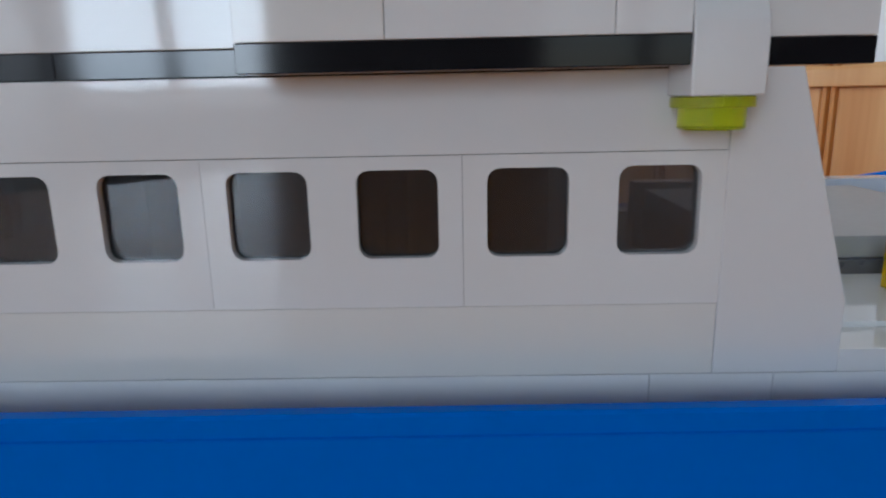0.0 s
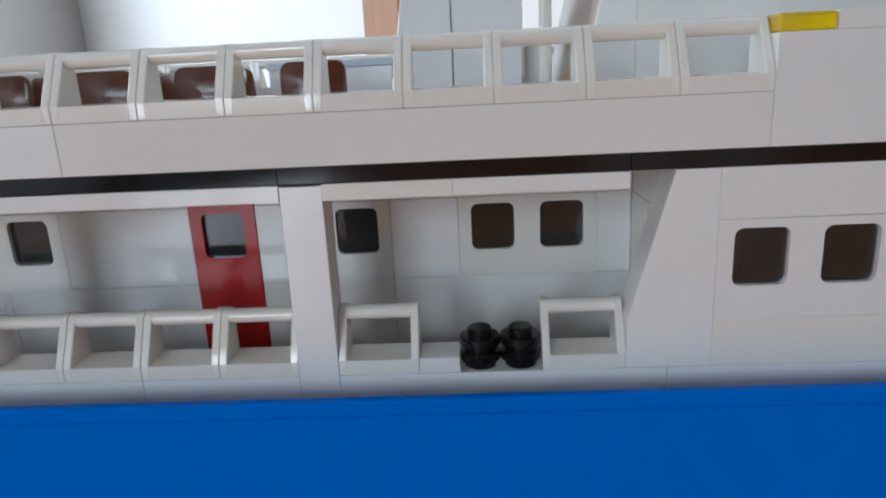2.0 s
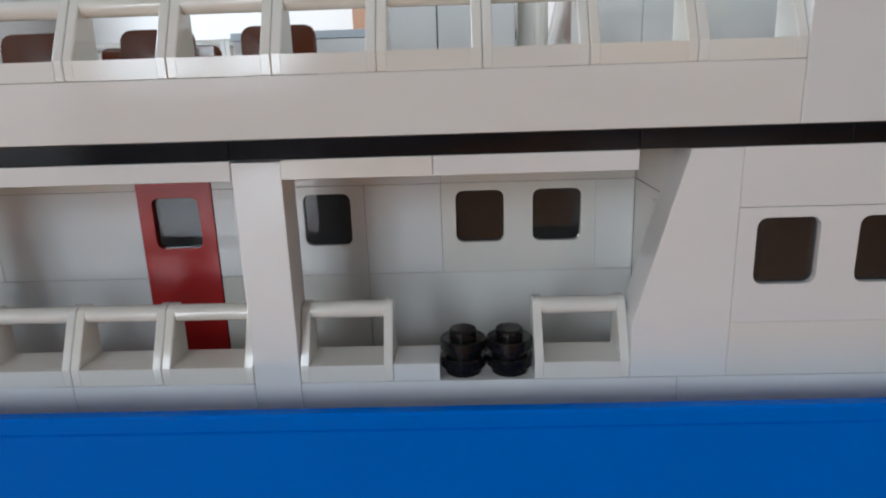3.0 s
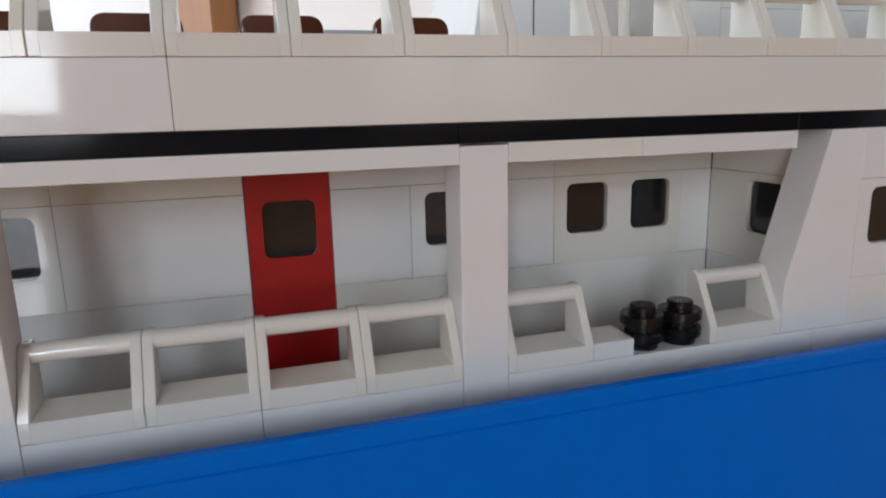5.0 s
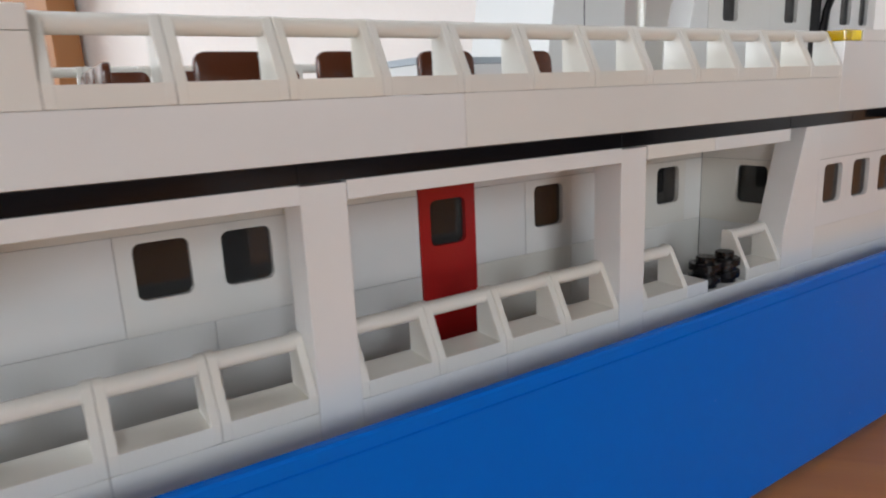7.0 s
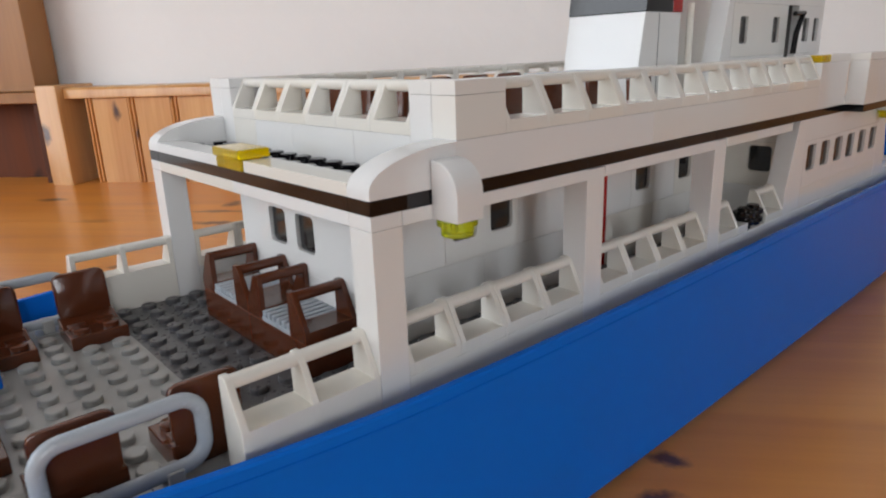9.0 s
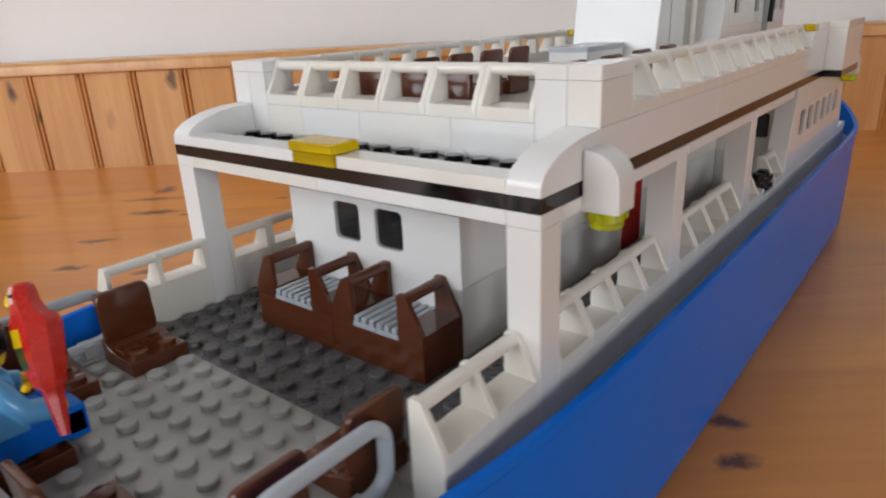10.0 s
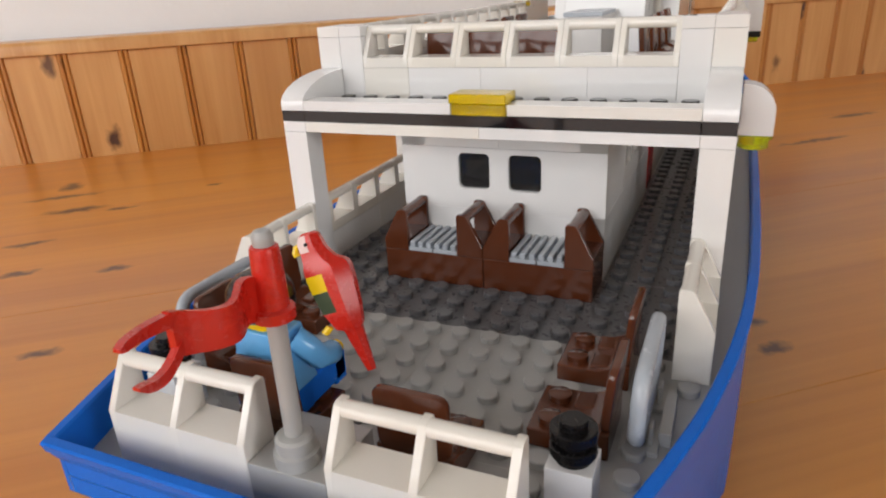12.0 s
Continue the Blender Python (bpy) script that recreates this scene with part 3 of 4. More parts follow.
# side walls, both sides: course under the rails, pillars, lintels, black band, upper wall
for side in (0, 1):
    def Y(a, b):
        return (a, b) if not side else (16 - b, 16 - a)

    y0, y1 = Y(0, 1)
    double_rail(ship, -23 if not side else -19, 0 if not side else 16, 180 * side)
    brick(ship, -19, -18, y0, y1, -1.2, 4.4, WHITE, "pillar")
    for x in (-10, -1):
        brick(ship, x, x + 1, *Y(0.0, 1), -1.2, 4.76, WHITE, "pillar")
    course(ship, [-18, -14, -10], y0, y1, -1.2, 0, WHITE)
    course(ship, [-9, -5, -1], y0, y1, -1.2, 0, WHITE)
    course(ship, [0, 8, 20, 22, 26], y0, y1, -1.2, 0, WHITE)
    ly0, ly1 = Y(-0.03, 1)
    course(ship, [-19, -18], y0, y1, 4.4, 4.8, WHITE, "tile")
    course(ship, [-18, -10], ly0, ly1, 4.4, 4.8, WHITE, "lintel")
    course(ship, [-9, -1], ly0, ly1, 4.4, 4.8, WHITE, "lintel")
    course(ship, [0, 3, 7], ly0, ly1, 4.4, 4.8, WHITE, "lintel")
    course(ship, [-19, -10, -1, 7, 11, 14], y0, y1, 4.8, 5.2, BLACK, "black_plate")
    course(ship, [20, 23], y0, y1, 4.8, 5.2, BLACK, "black_plate")
    course(ship, [14, 20], *Y(-1, 1), 4.8, 5.2, BLACK, "black_plate")
    course(ship, [-16, -6, 10], y0, y1, 5.2, 6.4, WHITE)
    course(ship, [-16, -14], y0, y1, 6.4, 7.6, WHITE)
    course(ship, [-16, -14], y0, y1, 7.6, 8.0, WHITE, "tile")
    course(ship, [10, 14], y0, y1, 5.2, 7.6, WHITE)
    course(ship, [11.2, 14], y0, y1, 7.6, 8.0, WHITE, "tile")
    course(ship, [14, 16, 19, 20], *Y(-1, 0), 5.2, 7.6, WHITE)
    course(ship, [14, 20], *Y(-1, 0), 7.6, 8.0, WHITE, "tile")
    course(ship, [20, 23], y0, y1, 5.2, 6.4, WHITE)
    # window wall
    for x in (9, 13, 17):
        holes = [(1, 1.5, 1.25, 1.38, 0.2), (3, 1.5, 1.25, 1.38, 0.2)]
        mm = Matrix.Translation(Vector((x, 0, 1.2)) * U) if not side else Matrix.Translation(Vector((x + 4, 16, 1.2)) * U) @ pose(0, 0, 0, 0, 0, 180)
        window_panel(ship, 4, 2.4, holes, mm)
    course(ship, [9, 21], y0, y1, 0, 1.2, WHITE)
    course(ship, [9, 21], y0, y1, 3.6, 4.8, WHITE)
    for a, b, c, d in ((7, 9, 9, 8), (23, 21, 21, 22)):
        bm = bmesh.new()
        prism(bm, [(a, 0.012), (a, 1.2), (d, 4.79), (c + 0.004 * (1 if a > c else -1), 4.79), (c + 0.004 * (1 if a > c else -1), 0.005)], y0, y1 - 0.01, "y", 0.01)
        part("slope_brick", bm, WHITE, ship)
    # rails
    def R(x, y, z, mat=None):
        if side:
            rail(ship, x + 2, 16 - y, z, 180, mat)
        else:
            rail(ship, x, y, z, 0, mat)

    for x in (-18, -16, -14, -12, -9, -7, -5, -3, 0, 5):
        R(x, 0, 0)
    for x in range(-14, 10, 2):
        R(x, 0, 6.4)
    brick(ship, 2, 3, y0, y1, 0, 0.4, WHITE, "tile")
    # inner cabin wall with its door
    yy = 4 if not side else 12
    def IW(x, w, h, z, holes):
        mm = Matrix.Translation(Vector((x, yy, z)) * U) if not side else Matrix.Translation(Vector((x + w, yy, z)) * U) @ pose(0, 0, 0, 0, 0, 180)
        window_panel(ship, w, h, holes, mm)
    wn_hole = (1, 1.5, 1.25, 1.38, 0.2)
    wn_two = [(1, 1.5, 1.25, 1.38, 0.2), (3, 1.5, 1.25, 1.38, 0.2)]
    iy = (yy, yy + 1) if not side else (yy - 1, yy)
    IW(-1, 2, 2.4, 1.2, [wn_hole])
    IW(3, 4, 2.4, 1.2, wn_two)
    IW(-13, 4, 2.4, 1.2, wn_two)
    course(ship, [-17, -13], *iy, 1.2, 3.6, WHITE)
    course(ship, [-9, -5], *iy, 1.2, 3.6, WHITE)
    course(ship, [-3, -1], *iy, 1.2, 3.6, WHITE)
    course(ship, [1, 3], *iy, 1.2, 3.6, WHITE)
    course(ship, [7, 8], *iy, 1.2, 3.6, WHITE)
    course(ship, [-17, -11, -5], *iy, -1.2, 1.2, WHITE)
    course(ship, [-3, 1, 8], *iy, -1.2, 1.2, WHITE)
    course(ship, [-17, -9, -5], *iy, 3.6, 4.8, WHITE)
    course(ship, [-3, 3, 8], *iy, 3.6, 4.8, WHITE)
    # end wall of the covered walk
    ew = 1 if not side else 12
    mm = Matrix.Translation(Vector((8, ew + 3, 1.2)) * U) @ pose(0, 0, 0, 0, 0, -90)
    window_panel(ship, 3, 2.4, [(2.1 if not side else 0.9, 1.5, 1.25, 1.38, 0.2)], mm)
    brick(ship, 8, 9, ew, ew + 3, -1.2, 1.2, WHITE)
    brick(ship, 8, 9, ew, ew + 3, 3.6, 4.8, WHITE)
    # red door
    bm = bmesh.new()
    holed(bm, 1.98, 5.58, 0.5, [(0.99, 3.9, 1.25, 1.38, 0.2)])
    door = part("door", bm, RED, ship, "red door with a small window", smooth=False)
    door.matrix_basis = Matrix.Translation(Vector((-4.99, 3.97, -1.18)) * U) if not side else Matrix.Translation(Vector((-3.01, 12.03, -1.18)) * U) @ pose(0, 0, 0, 0, 0, 180)
    bm = bmesh.new()
    prism(bm, [(0.99 + p, 3.9 + q) for p, q in rounded(1.27, 1.4, 0.2)], 0.14, 0.24, "y", 0)
    part("pane", bm, SMOKE, door, "smoky clear window pane", smooth=False)

# dark partitions added inside the cabin and the saloon to keep the panes dark
brick(ship, -15.9, 8, 7.8, 8.2, -1.2, 4.8, DGREY, "bulkhead")
brick(ship, 9.05, 21, 7.8, 8.2, -1.2, 4.8, DGREY, "bulkhead")
for bx in (10.6, 15.2, 19.4):
    brick(ship, bx, bx + 0.4, 2.4, 7.75, -1.2, 4.8, DGREY, "bulkhead")

# cabin rear wall, ceilings and upper deck
mm = Matrix.Translation(Vector((-17, 12, 1.2)) * U) @ pose(0, 0, 0, 0, 0, -90)
window_panel(ship, 8, 2.4, [(3, 1.5, 1.25, 1.38, 0.2), (5, 1.5, 1.25, 1.38, 0.2)], mm)
for ya, yb in ((4, 8), (8, 12)):
    brick(ship, -17, -16, ya, yb, -1.2, 1.2, WHITE)
    brick(ship, -17, -16, ya, yb, 3.6, 4.8, WHITE)
brick(ship, -19, -18, 1, 8, 4.4, 4.8, WHITE, "lintel")
brick(ship, -19, -18, 8, 15, 4.4, 4.8, WHITE, "lintel")
bm = bmesh.new()
block(bm, -18, 22, 1, 15, 4.82, 5.18, 0.01)
part("ceiling_plate", bm, WHITE, ship, "white plate closing the cabin from above")
brick(ship, -19, -18.02, 1, 15, 4.8, 5.2, BLACK, "black_plate")
plate(-18, -16, 1, 15, 5.181, 5.2, BLACK, "black_plate", "black studded balcony plate")

# balcony edge, curved corner slopes, rear upper wall
brick(ship, -19, -18, 1, 7, 5.2, 5.58, WHITE, "edge_tile")
brick(ship, -19, -18, 9, 15, 5.2, 5.58, WHITE, "edge_tile")
for ya in (0, 15):
    prof = [(-19, 5.21)] + [(-19 + 3 * (1 - math.cos(a)), 5.42 + 0.96 * math.sin(a)) for a in [radians(v) for v in range(0, 91, 9)]] + [(-16.01, 5.21)]
    bm = bmesh.new()
    lo = [bm.verts.new(Vector((x, ya + 0.01, z)) * U) for x, z in prof]
    hi = [bm.verts.new(Vector((x, ya + 0.99, z)) * U) for x, z in prof]
    bm.faces.new(lo)
    bm.faces.new(hi)
    for i in range(len(prof)):
        j = (i + 1) % len(prof)
        bm.faces.new((lo[i], lo[j], hi[j], hi[i]))
    part("curved_slope", bm, WHITE, ship)
course_y = [2, 5, 9, 12, 14]
for ya, yb in zip(course_y, course_y[1:]):
    brick(ship, -16, -15, ya, yb, 5.2, 6.4, WHITE)
for ya in (1, 14):
    brick(ship, -16, -15, ya, ya + 1, 5.2, 7.6, WHITE)
    brick(ship, -16, -15, ya, ya + 1, 7.6, 8.0, WHITE, "tile")
for y in range(2, 14, 2):
    rail(ship, -16, y + 2, 6.4, -90)

# stern: rails on a white course round the flag block, post on a brick
for y in (7, 13):
    double_rail(ship, -31, y, -90)
brick(ship, -31, -29, 7, 9, -1.2, -0.02, LGREY, "flag_block")
brick(ship, -29, -28, 2, 3, -1.2, 0, WHITE)
brick(ship, -29, -28, 13, 14, -1.2, 0, WHITE)
bm = bmesh.new()
turned(bm, STUD, 0, 0, 0, 14)
STUD_OB = part("stud", bm, LGREY, ship, loc=Vector((-23.5, 0.5, -1.2)) * U)
spots = [(-27, 1), (-28, 1), (-23, 1), (-29, 3), (-29, 12), (-27, 14), (-24, 15), (-23, 14), (-28, 14), (-30, 13)]
spots += [(i, j) for i in (-28, -25, -22) for j in (2, 3, 12, 13) if i != -22 or j in (3, 12)]
for i, j in spots:
    ob = new("stud", STUD_OB.data)
    ob.parent = ship
    ob.location = Vector((i + 0.5, j + 0.5, -1.2)) * U
brick(ship, -26, -24.2, 0.72, 1.02, -1.2, -0.8, LGREY, "tile")

# cabin floors above: upper deck, boxes, funnel and bridge
brick(ship, -3, 1, 7, 9, 5.2, 7.42, WHITE, "locker")
brick(ship, -3.05, 1.05, 6.95, 9.05, 7.42, 7.65, BGREY, "locker_lid")


def leaning(name, x0, x1, y0, y1, z0, z1, a0, a1, mat, label=""):
    """A block whose ends lean: a0, a1 are how far the top of each end moves along x."""
    bm = bmesh.new()
    prism(bm, [(x0, z0), (x1, z0), (x1 + a1, z1), (x0 + a0, z1)], y0, y1, "y", 0.03)
    return part(name, bm, mat, ship, label)


fun = leaning("funnel", 0.9, 5.0, 5.4, 10.0, 5.2, 10.35, 0.85, 0.1, WHITE, "white leaning funnel with a black and red top")
bm = bmesh.new()
prism(bm, [(1.72, 10.36), (4.2, 10.36), (4.2, 12.4), (2.0, 12.4)], 5.35, 10.05, "y", 0.03)
part("funnel_band", bm, BLACK, fun, "black funnel top")
bm = bmesh.new()
prism(bm, [(4.21, 10.36), (5.15, 10.36), (5.2, 12.4), (4.21, 12.4)], 5.35, 10.05, "y", 0.03)
part("funnel_band", bm, RED, fun, "red funnel top")
for x in (3.0,):
    bm = bmesh.new()
    block(bm, x - 0.02, x + 0.02, 5.385, 5.42, 5.3, 10.3, 0)
    part("joint", bm, DGREY, fun, "thin dark joint")
brick(ship, 5.2, 5.9, 6.5, 9.5, 5.2, 8.2, CREAM, "casing")
bm = bmesh.new()
tube(bm, [(5.7, 5.2, 5.2), (5.7, 5.2, 10.8)], 0.18)
part("pipe", bm, CREAM, ship, "yellowed exhaust pipe")

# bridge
# solid black filling stands in for the shade behind the wheelhouse windows
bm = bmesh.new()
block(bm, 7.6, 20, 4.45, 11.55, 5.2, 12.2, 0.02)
part("bridge_core", bm, BLACK, ship, "solid black block standing in for the shaded wheelhouse inside")
for s in (0, 1):
    def bridge_panel(x, w, z, h, holes):
        mm = Matrix.Translation(Vector((x, 4, z)) * U) if not s else Matrix.Translation(Vector((x + w, 12, z)) * U) @ pose(0, 0, 0, 0, 0, 180)
        if s:
            holes = [(w - a, b, c, d, e) for a, b, c, d, e in holes]
        window_panel(ship, w, h, holes, mm)

    y0, y1 = (4, 5) if not s else (11, 12)
    bm = bmesh.new()
    prism(bm, [(6.25, 5.21), (8, 5.21), (8, 12.2), (7.75, 12.2)], y0 + 0.005, y1 - 0.005, "y", 0.02)
    part("slope_brick", bm, WHITE, ship)
    bridge_panel(8, 4, 8.0, 2.8, [(1.35, 1.4, 0.95, 1.42, 0.15)])
    bridge_panel(12, 3, 8.0, 2.8, [(1.5, 1.4, 0.95, 1.42, 0.15)])
    bridge_panel(16.6, 4, 8.0, 2.8, [(1.3, 1.4, 0.95, 1.42, 0.15), (2.9, 1.4, 0.8, 1.42, 0.15)])
    course(ship, [8, 15], y0, y1, 5.2, 8.0, WHITE)
    course(ship, [16.6, 20.6], y0, y1, 5.2, 8.0, WHITE)
    course(ship, [8, 14, 20.6], y0, y1, 10.8, 12.2, WHITE)
    # black sheet across the opening stands in for the shade inside
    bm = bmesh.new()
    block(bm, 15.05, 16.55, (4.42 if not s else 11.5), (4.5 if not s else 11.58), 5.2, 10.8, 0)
    part("doorway", bm, BLACK, ship, "black sheet standing in for shade in the wheelhouse doorway")
    bm = bmesh.new()
    yb = 3.6 if not s else 12.4
    tube(bm, [(15.3, yb, 8.0), (15.5, yb, 9.2), (16.2, yb, 10.3)], 0.16)
    tube(bm, [(15.0, yb, 10.3), (16.4, yb, 10.35)], 0.14)
    part("lever", bm, BLACK, ship, "black jointed bar beside the wheelhouse")
bm = bmesh.new()
prism(bm, [(6.26, 5.21), (6.9, 5.21), (8.3, 12.2), (7.74, 12.2)], 5.0, 11.0, "y", 0.02)
part("slope_brick", bm, WHITE, ship)

# bow things behind the window wall
brick(ship, 23, 26, 0, 1, 0, 0.4, WHITE, "tile")
brick(ship, 23.2, 30, 4, 12, -1.2, 0.8, DGREY, "hatch")
brick(ship, 23.2, 30, 4.2, 11.8, 0.8, 1.3, LGREY, "hatch_cover")
brick(ship, 23.2, 32.6, 13.1, 13.9, -1.2, 1.35, WHITE, "bulwark")
bm = bmesh.new()
for x, y, z in ((26.6, 14.6, 2.9), (25.9, 9.0, 1.3)):
    turned(bm, [(0.42, 0), (0.42, 0.35), (0.5, 0.36), (0.5, 0.6), (0.3, 0.62), (0.3, 0.8)], x, y, z, 16)
part("bollard", bm, BLACK, ship, "black round bollards on the foredeck")
brick(ship, 25.5, 26.3, 2.0, 3.0, 0.5, 1.5, YELLOW, "lamp_brick")
brick(ship, 23.2, 28, 1, 4, -1.2, 0.5, WHITE, "deck_box")

# ---- lamps on the ship ----


def round_plate(bm, x, y, z, r=0.5, h=0.4):
    turned(bm, [(r * 0.78, 0), (r * 0.78, h * 0.42), (r, h * 0.45), (r, h * 0.95), (r * 0.95, h)], x, y, z, 18)


def side_lamp(x, y, turn):
    """A rounded bracket with a clear yellow lens below; it sticks out along its turned -y."""
    root = empty("side_lamp", (0, 0, 0), "white rounded bracket lamp with a neon yellow lens", "lamp", "side lamps of the ship")
    root.matrix_basis = Matrix.Translation(at(x, y, 4.4)) @ pose(0, 0, 0, 0, 0, turn)
    prof = [(0, 0), (-1.0, 0), (-1.0, 0.75)] + [(-1.0 + 0.9 * (1 - math.cos(a)), 0.75 + 0.85 * math.sin(a)) for a in [radians(v) for v in range(15, 91, 15)]] + [(0, 1.6)]
    bm = bmesh.new()
    prism(bm, prof, 0.01, 0.99, "x", 0.02)
    part("bracket", bm, WHITE, root)
    bm = bmesh.new()
    turned(bm, [(0.43, -0.46), (0.46, -0.43), (0.46, -0.17), (0.57, -0.155), (0.57, -0.02), (0.54, -0.005)], 0.5, -0.46, 0, 20)
    part("lens", bm, NEON, root, "neon yellow see-through lens")
    return root


for x, y in ((-17, -0.032), (20, -0.04)):
    side_lamp(x, y, 0)
for x, y in ((-16, 16.032), (21, 16.04)):
    side_lamp(x, y, 180)


def top_lamp(x0, x1, y0, y1, z0, tall, label):
    root = empty("deck_lamp", at((x0 + x1) / 2, (y0 + y1) / 2, z0), label, "lamp", "yellow lamps of the ship")
    a, b = (x1 - x0) / 2, (y1 - y0) / 2
    if tall:
        bm = bmesh.new()
        block(bm, -a + 0.02, 0.3, -b + 0.02, b - 0.02, 0.006, 0.38, 0.03)
        part("lamp_base", bm, YELLOW, root)
        bm = bmesh.new()
        block(bm, -a - 0.06, a, -b - 0.03, b + 0.03, 0.4, 0.72, 0.04)
        part("lamp_top", bm, YELLOW, root)
    else:
        bm = bmesh.new()
        block(bm, -a, a, -b, b, 0.006, 0.38, 0.04)
        part("lens", bm, YELLOW, root)
    return root


top_lamp(-19.08, -18.0, 7.02, 8.98, 5.2, True, "see-through yellow plate lamp on the balcony edge")
top_lamp(10.02, 11.18, 0.03, 0.97, 7.6, False, "see-through yellow lamp at the end of the upper rail")
top_lamp(10.02, 11.18, 15.03, 15.97, 7.6, False, "see-through yellow lamp at the end of the upper rail")

# ---- chairs and benches ----


def chair(x, y, z, turn, label, group):
    """A moulded 2 x 2 chair; x, y is its middle; it faces its turned -y."""
    root = empty("chair", (0, 0, 0), label, "chair", group)
    root.matrix_basis = Matrix.Translation(at(x, y, z)) @ pose(0, 0, 0, 0, 0, turn)
    bm = bmesh.new()
    prism(bm, [(-0.98, 0.0), (0.7, 0.0), (0.98, 0.0), (0.98, 0.75), (0.68, 0.72), (0.45, 0.6), (0.1, 0.5), (-0.98, 0.5)], -0.98, 0.98, "x", 0.03)
    part("seat", bm, BROWN, root)
    for sx in (-0.5, 0.5):
        bm = bmesh.new()
        turned(bm, [(0.3, 0), (0.3, 0.15), (0.27, 0.17)], sx, -0.5, 0.5, 14)
        part("stud", bm, BROWN, root)
        bm = bmesh.new()
        block(bm, sx - 0.33, sx + 0.33, -0.08, 0.4, 0.48, 0.6, 0.03)
        part("pad", bm, BROWN, root)
    bm = bmesh.new()
    prism(bm, [(p, 1.52 + q) for p, q in rounded(1.84, 1.76, 0.28)], 0.76, 0.98, "y", 0.06, 2)
    for v in bm.verts:
        k = (v.co.z / U - 0.7) / 1.8
        v.co.y += 0.16 * U * k * k
    part("backrest", bm, BROWN, root)
    return root


first = chair(-23, 13, -1.194, 0, "reddish-brown moulded chair on the stern deck", "deck chairs at the stern")
for x, y, turn in ((-26, 13, 0), (-23, 3, 180), (-26, 3, 180), (-28, 6, 90), (-28, 10, 90)):
    copy_thing(first, Matrix.Translation(at(x, y, -1.194)) @ pose(0, 0, 0, 0, 0, turn))
up = chair(-0.85, 3, 5.206, 0, "reddish-brown moulded chair on the upper deck", "chairs on the upper deck")
for k in range(1, 4):
    copy_thing(up, Matrix.Translation(at(-0.85 - 3 * k, 3, 5.206)))
for k in range(5):
    copy_thing(up, Matrix.Translation(at(-0.85 - 2.6 * k, 13, 5.206)) @ pose(0, 0, 0, 0, 0, 180))
for y in (7.9, 10.0, 12.0):
    copy_thing(up, Matrix.Translation(at(-13.2, y - 0.1, 5.206)) @ pose(0, 0, 0, 0, 0, -90))


def bench(y):
    """A two-seat bench: brown body, two framed arms, slatted grey seat."""
    root = empty("bench", at(-18, y, -1.194), "reddish-brown brick bench with a slatted grey seat", "bench", "benches at the cabin wall")
    bm = bmesh.new()
    block(bm, -0.99, 0.99, 0.01, 3.99, 0, 1.19, 0.02)
    part("body", bm, BROWN, root)
    for ya, turn, ox, oy in ((0, 0, -1, 0), (3, 180, 1, 4)):
        ob = new("armrest", rail_mesh(BROWN, "armrest"))
        ob.parent = root
        ob.matrix_basis = Matrix.Translation(Vector((ox, oy, 1.2)) * U) @ pose(0, 0, 0, 0, 0, turn)
    for ya in (1, 2):
        bm = bmesh.new()
        block(bm, -0.98, 0.98, ya + 0.02, ya + 0.98, 1.2, 1.36, 0.01)
        for k in range(3):
            c = ya + 0.17 + 0.33 * k
            block(bm, -0.98, 0.98, c - 0.1, c + 0.1, 1.36, 1.58, 0.03)
        part("grille", bm, BGREY, root, "light bluish grey slatted seat tile")
    return root


bench(4)
bench(8)

# ---- loose pieces ----


def barrel(x, y, z, label, group):
    root = empty("barrel", at(x, y, z), label, "barrel", group)
    for k in range(2):
        bm = bmesh.new()
        round_plate(bm, 0, 0, 0.4 * k + 0.004, 0.5, 0.396)
        if k:
            turned(bm, STUD, 0, 0, 0.8, 16)
        part("disc", bm, HAIR, root)
    return root


for x in (3.5, 4.5):
    barrel(x, 0.5, 0, "glossy black round barrel between the rails", "barrels at the side opening")
    barrel(x, 15.5, 0, "glossy black round barrel between the rails", "barrels at the side opening")
for y in (2.5, 13.5):
    barrel(-28.5, y, 0, "glossy black round post on a white brick", "posts at the stern")


def hoop(y, lean):
    """A rounded hoop of round bar, standing on the deck edge."""
    root = empty("hoop_rail", at(-25.13, y, -1.2), "light grey rounded hoop rail beside the deck chairs", "rail", "hoop rails at the stern")
    bm = bmesh.new()
    pts = [(p, lean * q, 1.38 + q) for p, q in rounded(3.55, 1.75, 0.55, 7)]
    tube(bm, pts, 0.19, 14, True)
    part("bar", bm, BGREY, root)
    for sx in (-0.9, 0.9):
        bm = bmesh.new()
        block(bm, sx - 0.45, sx + 0.45, -0.45, 0.45, 0, 0.14, 0.02)
        block(bm, sx - 0.2, sx + 0.2, -0.3, -0.2, 0.14, 0.62, 0.02)
        block(bm, sx - 0.2, sx + 0.2, 0.2, 0.3, 0.14, 0.62, 0.02)
        part("clip_foot", bm, LGREY, root, "light grey clip tile")
    return root


hoop(1.42, -0.03)
hoop(14.58, 0.03)

